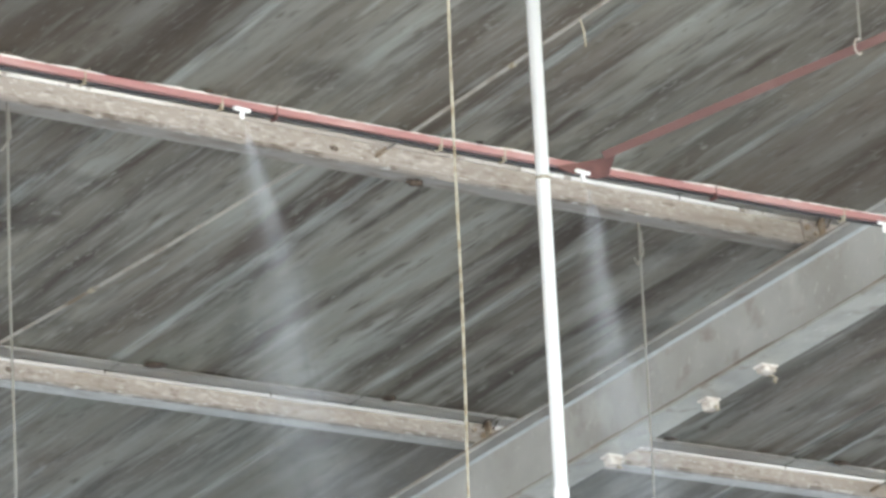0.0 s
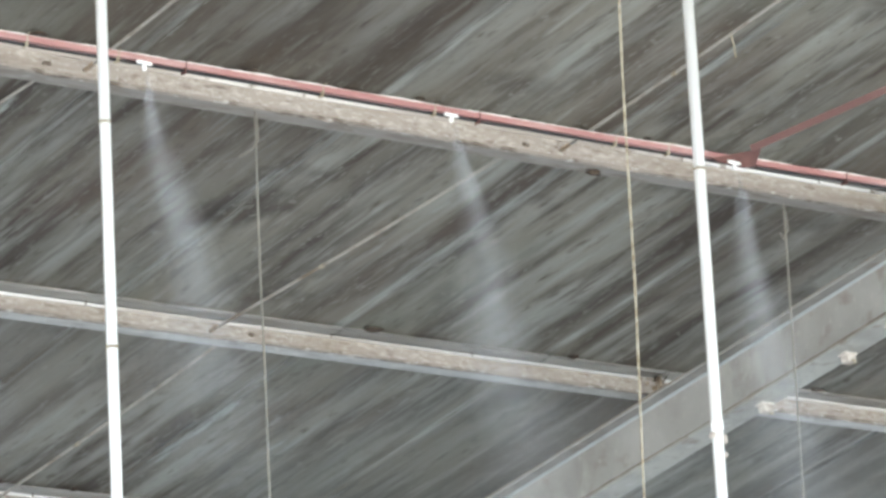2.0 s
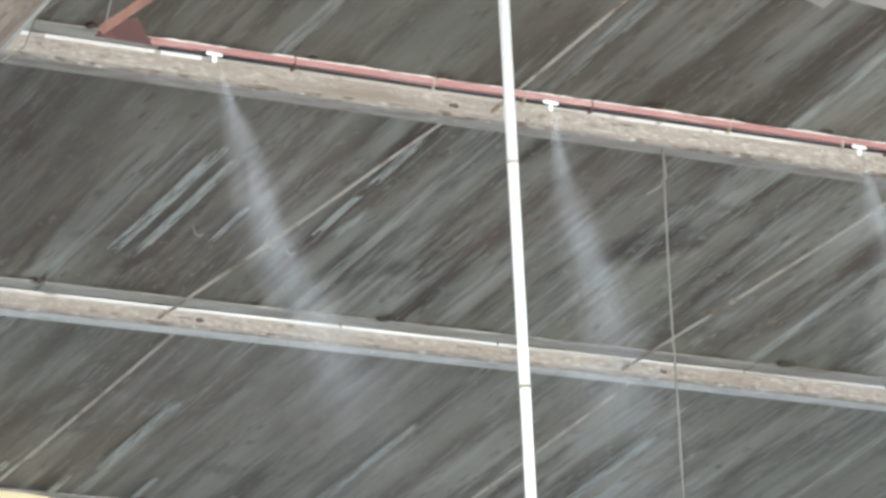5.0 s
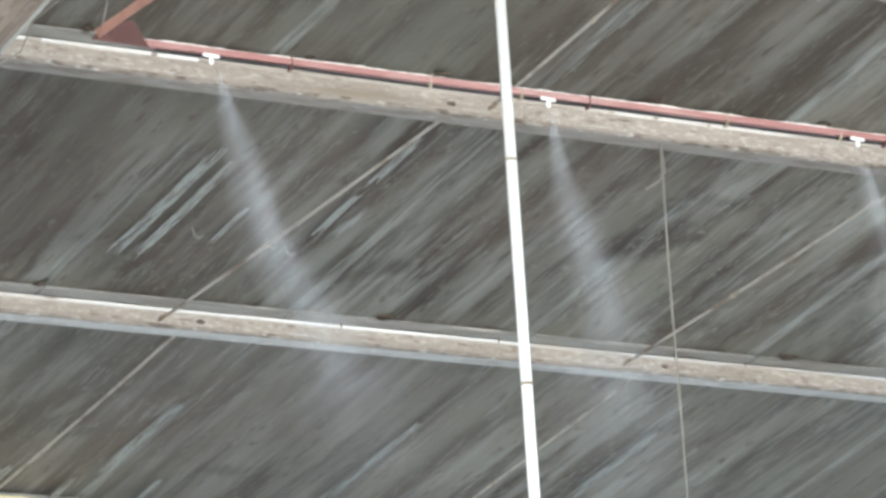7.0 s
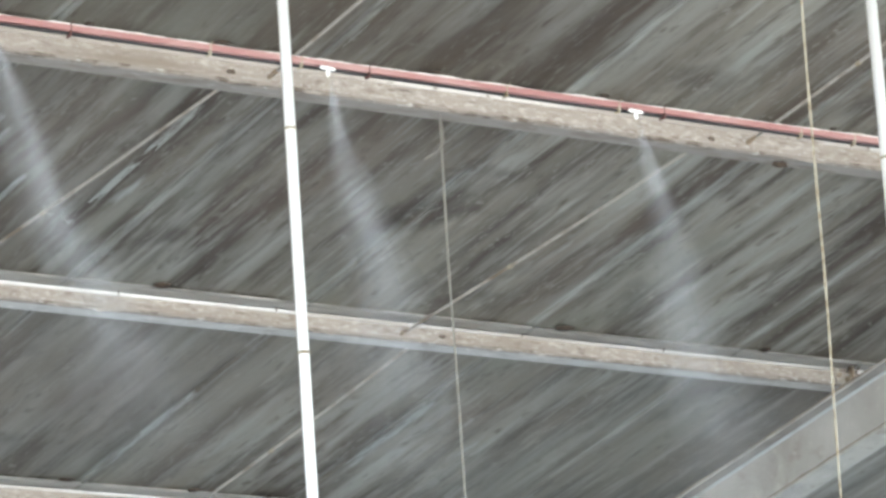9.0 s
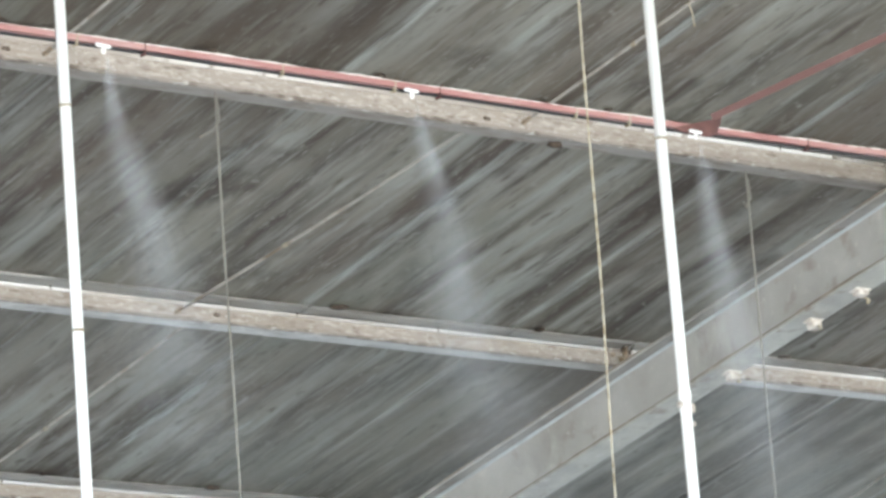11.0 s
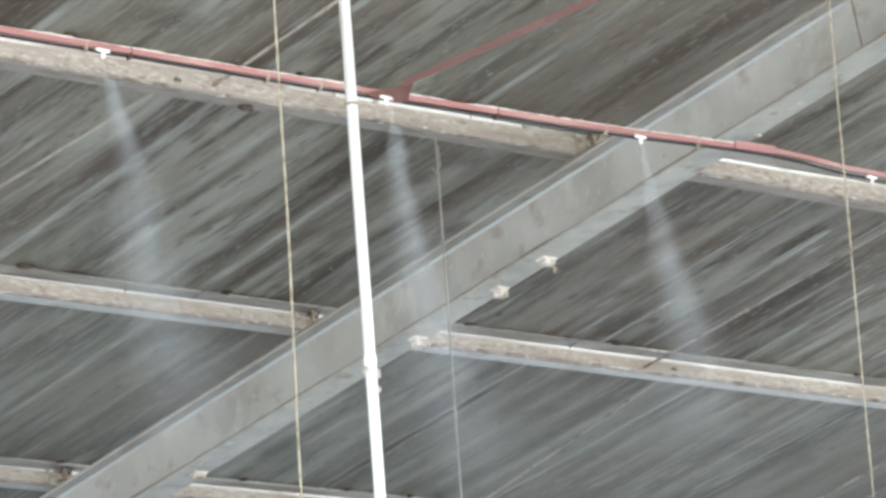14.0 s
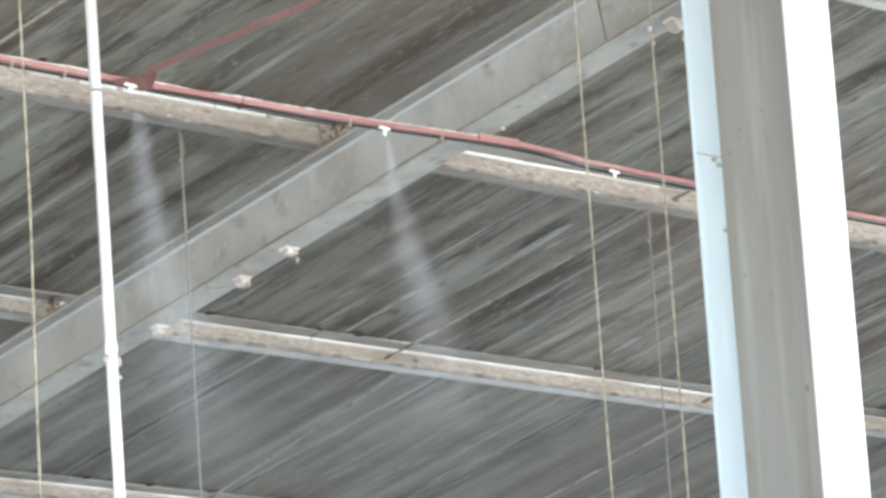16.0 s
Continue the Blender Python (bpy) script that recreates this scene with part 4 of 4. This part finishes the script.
prism(bm, [(4.0, -0.32), (4.0, -0.016), (6.98, -0.016), (7.08, -0.022), (7.16, -0.04), (7.22, -0.075), (7.25, -0.12), (7.25, -0.32)], (0, 0, 0), (0, 0.02, 0), (1, 0, 0), (0, 0, 1))
fb = part("fascia_panel", bm, CREAM)
fb.matrix_basis = ROOF_POSE @ Matrix.Translation((0, purlin_s(2) - 0.09, 0))
tagged(fb, "sunlit cream panel fixed below the purlin", "panel")


# ---- mist: sheer nested veils of spray below each nozzle ----
def plume(x, z, seed, drift, reach):
    sides, steps = 40, 56
    cloud = thing("mist_plume", "thin whitish mist spraying down from a nozzle", "mist", "mist plumes", "stuff")
    for k, (name, girth, far) in enumerate((("core", 0.42, 0.7), ("body", 0.72, 0.88), ("edge", 1.15, 1.0))):
        bm = bmesh.new()
        rings = []
        for i in range(steps + 1):
            u = i / steps
            fall = u * reach * far
            close = min(1.0, u * 14 + 0.12) * math.sqrt(max(0.0, 1 - max(0.0, (u - 0.7) / 0.3) ** 2)) + 0.004
            bend = drift * fall ** 1.1 + 0.03 * fall / (fall + 0.2) * math.sin(fall * 7 + seed * 2.1)
            ring = []
            for j in range(sides):
                a = j * math.tau / sides
                swell = 1 + 0.5 * noise.noise((math.cos(a) * 0.8 + seed * 7, math.sin(a) * 0.8 + k * 0.35, fall * 4.5))
                r = girth * (0.008 + 0.155 * fall) * swell * close
                ring.append(bm.verts.new((bend + r * math.cos(a), 0.1 * fall + r * math.sin(a), -fall)))
            rings.append(ring)
        for p, q in zip(rings, rings[1:]):
            for j in range(sides):
                bm.faces.new((p[j], q[j], q[(j + 1) % sides], p[(j + 1) % sides]))
        bm.faces.new(rings[0])
        bm.faces.new(rings[-1][::-1])
        veil = part(name, bm, SPRAY[k], cloud, smooth=True)
        veil.location = (x, YR - 0.026, z - 0.03)


for i, (x, drift, reach) in enumerate(zip(NOZ[:5], (0.48, 0.29, 0.33, 0.29, 0.33), (1.2, 1.25, 1.35, 1.4, 1.0))):
    plume(x, ZR + lift(x), i + 1, drift, reach)

# ---- set each thing's origin at its base ----
for ob in list(scene.objects):
    if ob.type == "EMPTY" and ob.parent is None and ob.name != "roof_sheeting":
        pts = [o.matrix_basis @ v.co for o in ob.children_recursive if o.type == "MESH" for v in o.data.vertices]
        lo = Vector([min(p[i] for p in pts) for i in range(3)])
        hi = Vector([max(p[i] for p in pts) for i in range(3)])
        base = Vector(((lo.x + hi.x) / 2, (lo.y + hi.y) / 2, lo.z))
        ob.location = base
        for child in ob.children:
            child.matrix_parent_inverse = Matrix.Translation(-base)
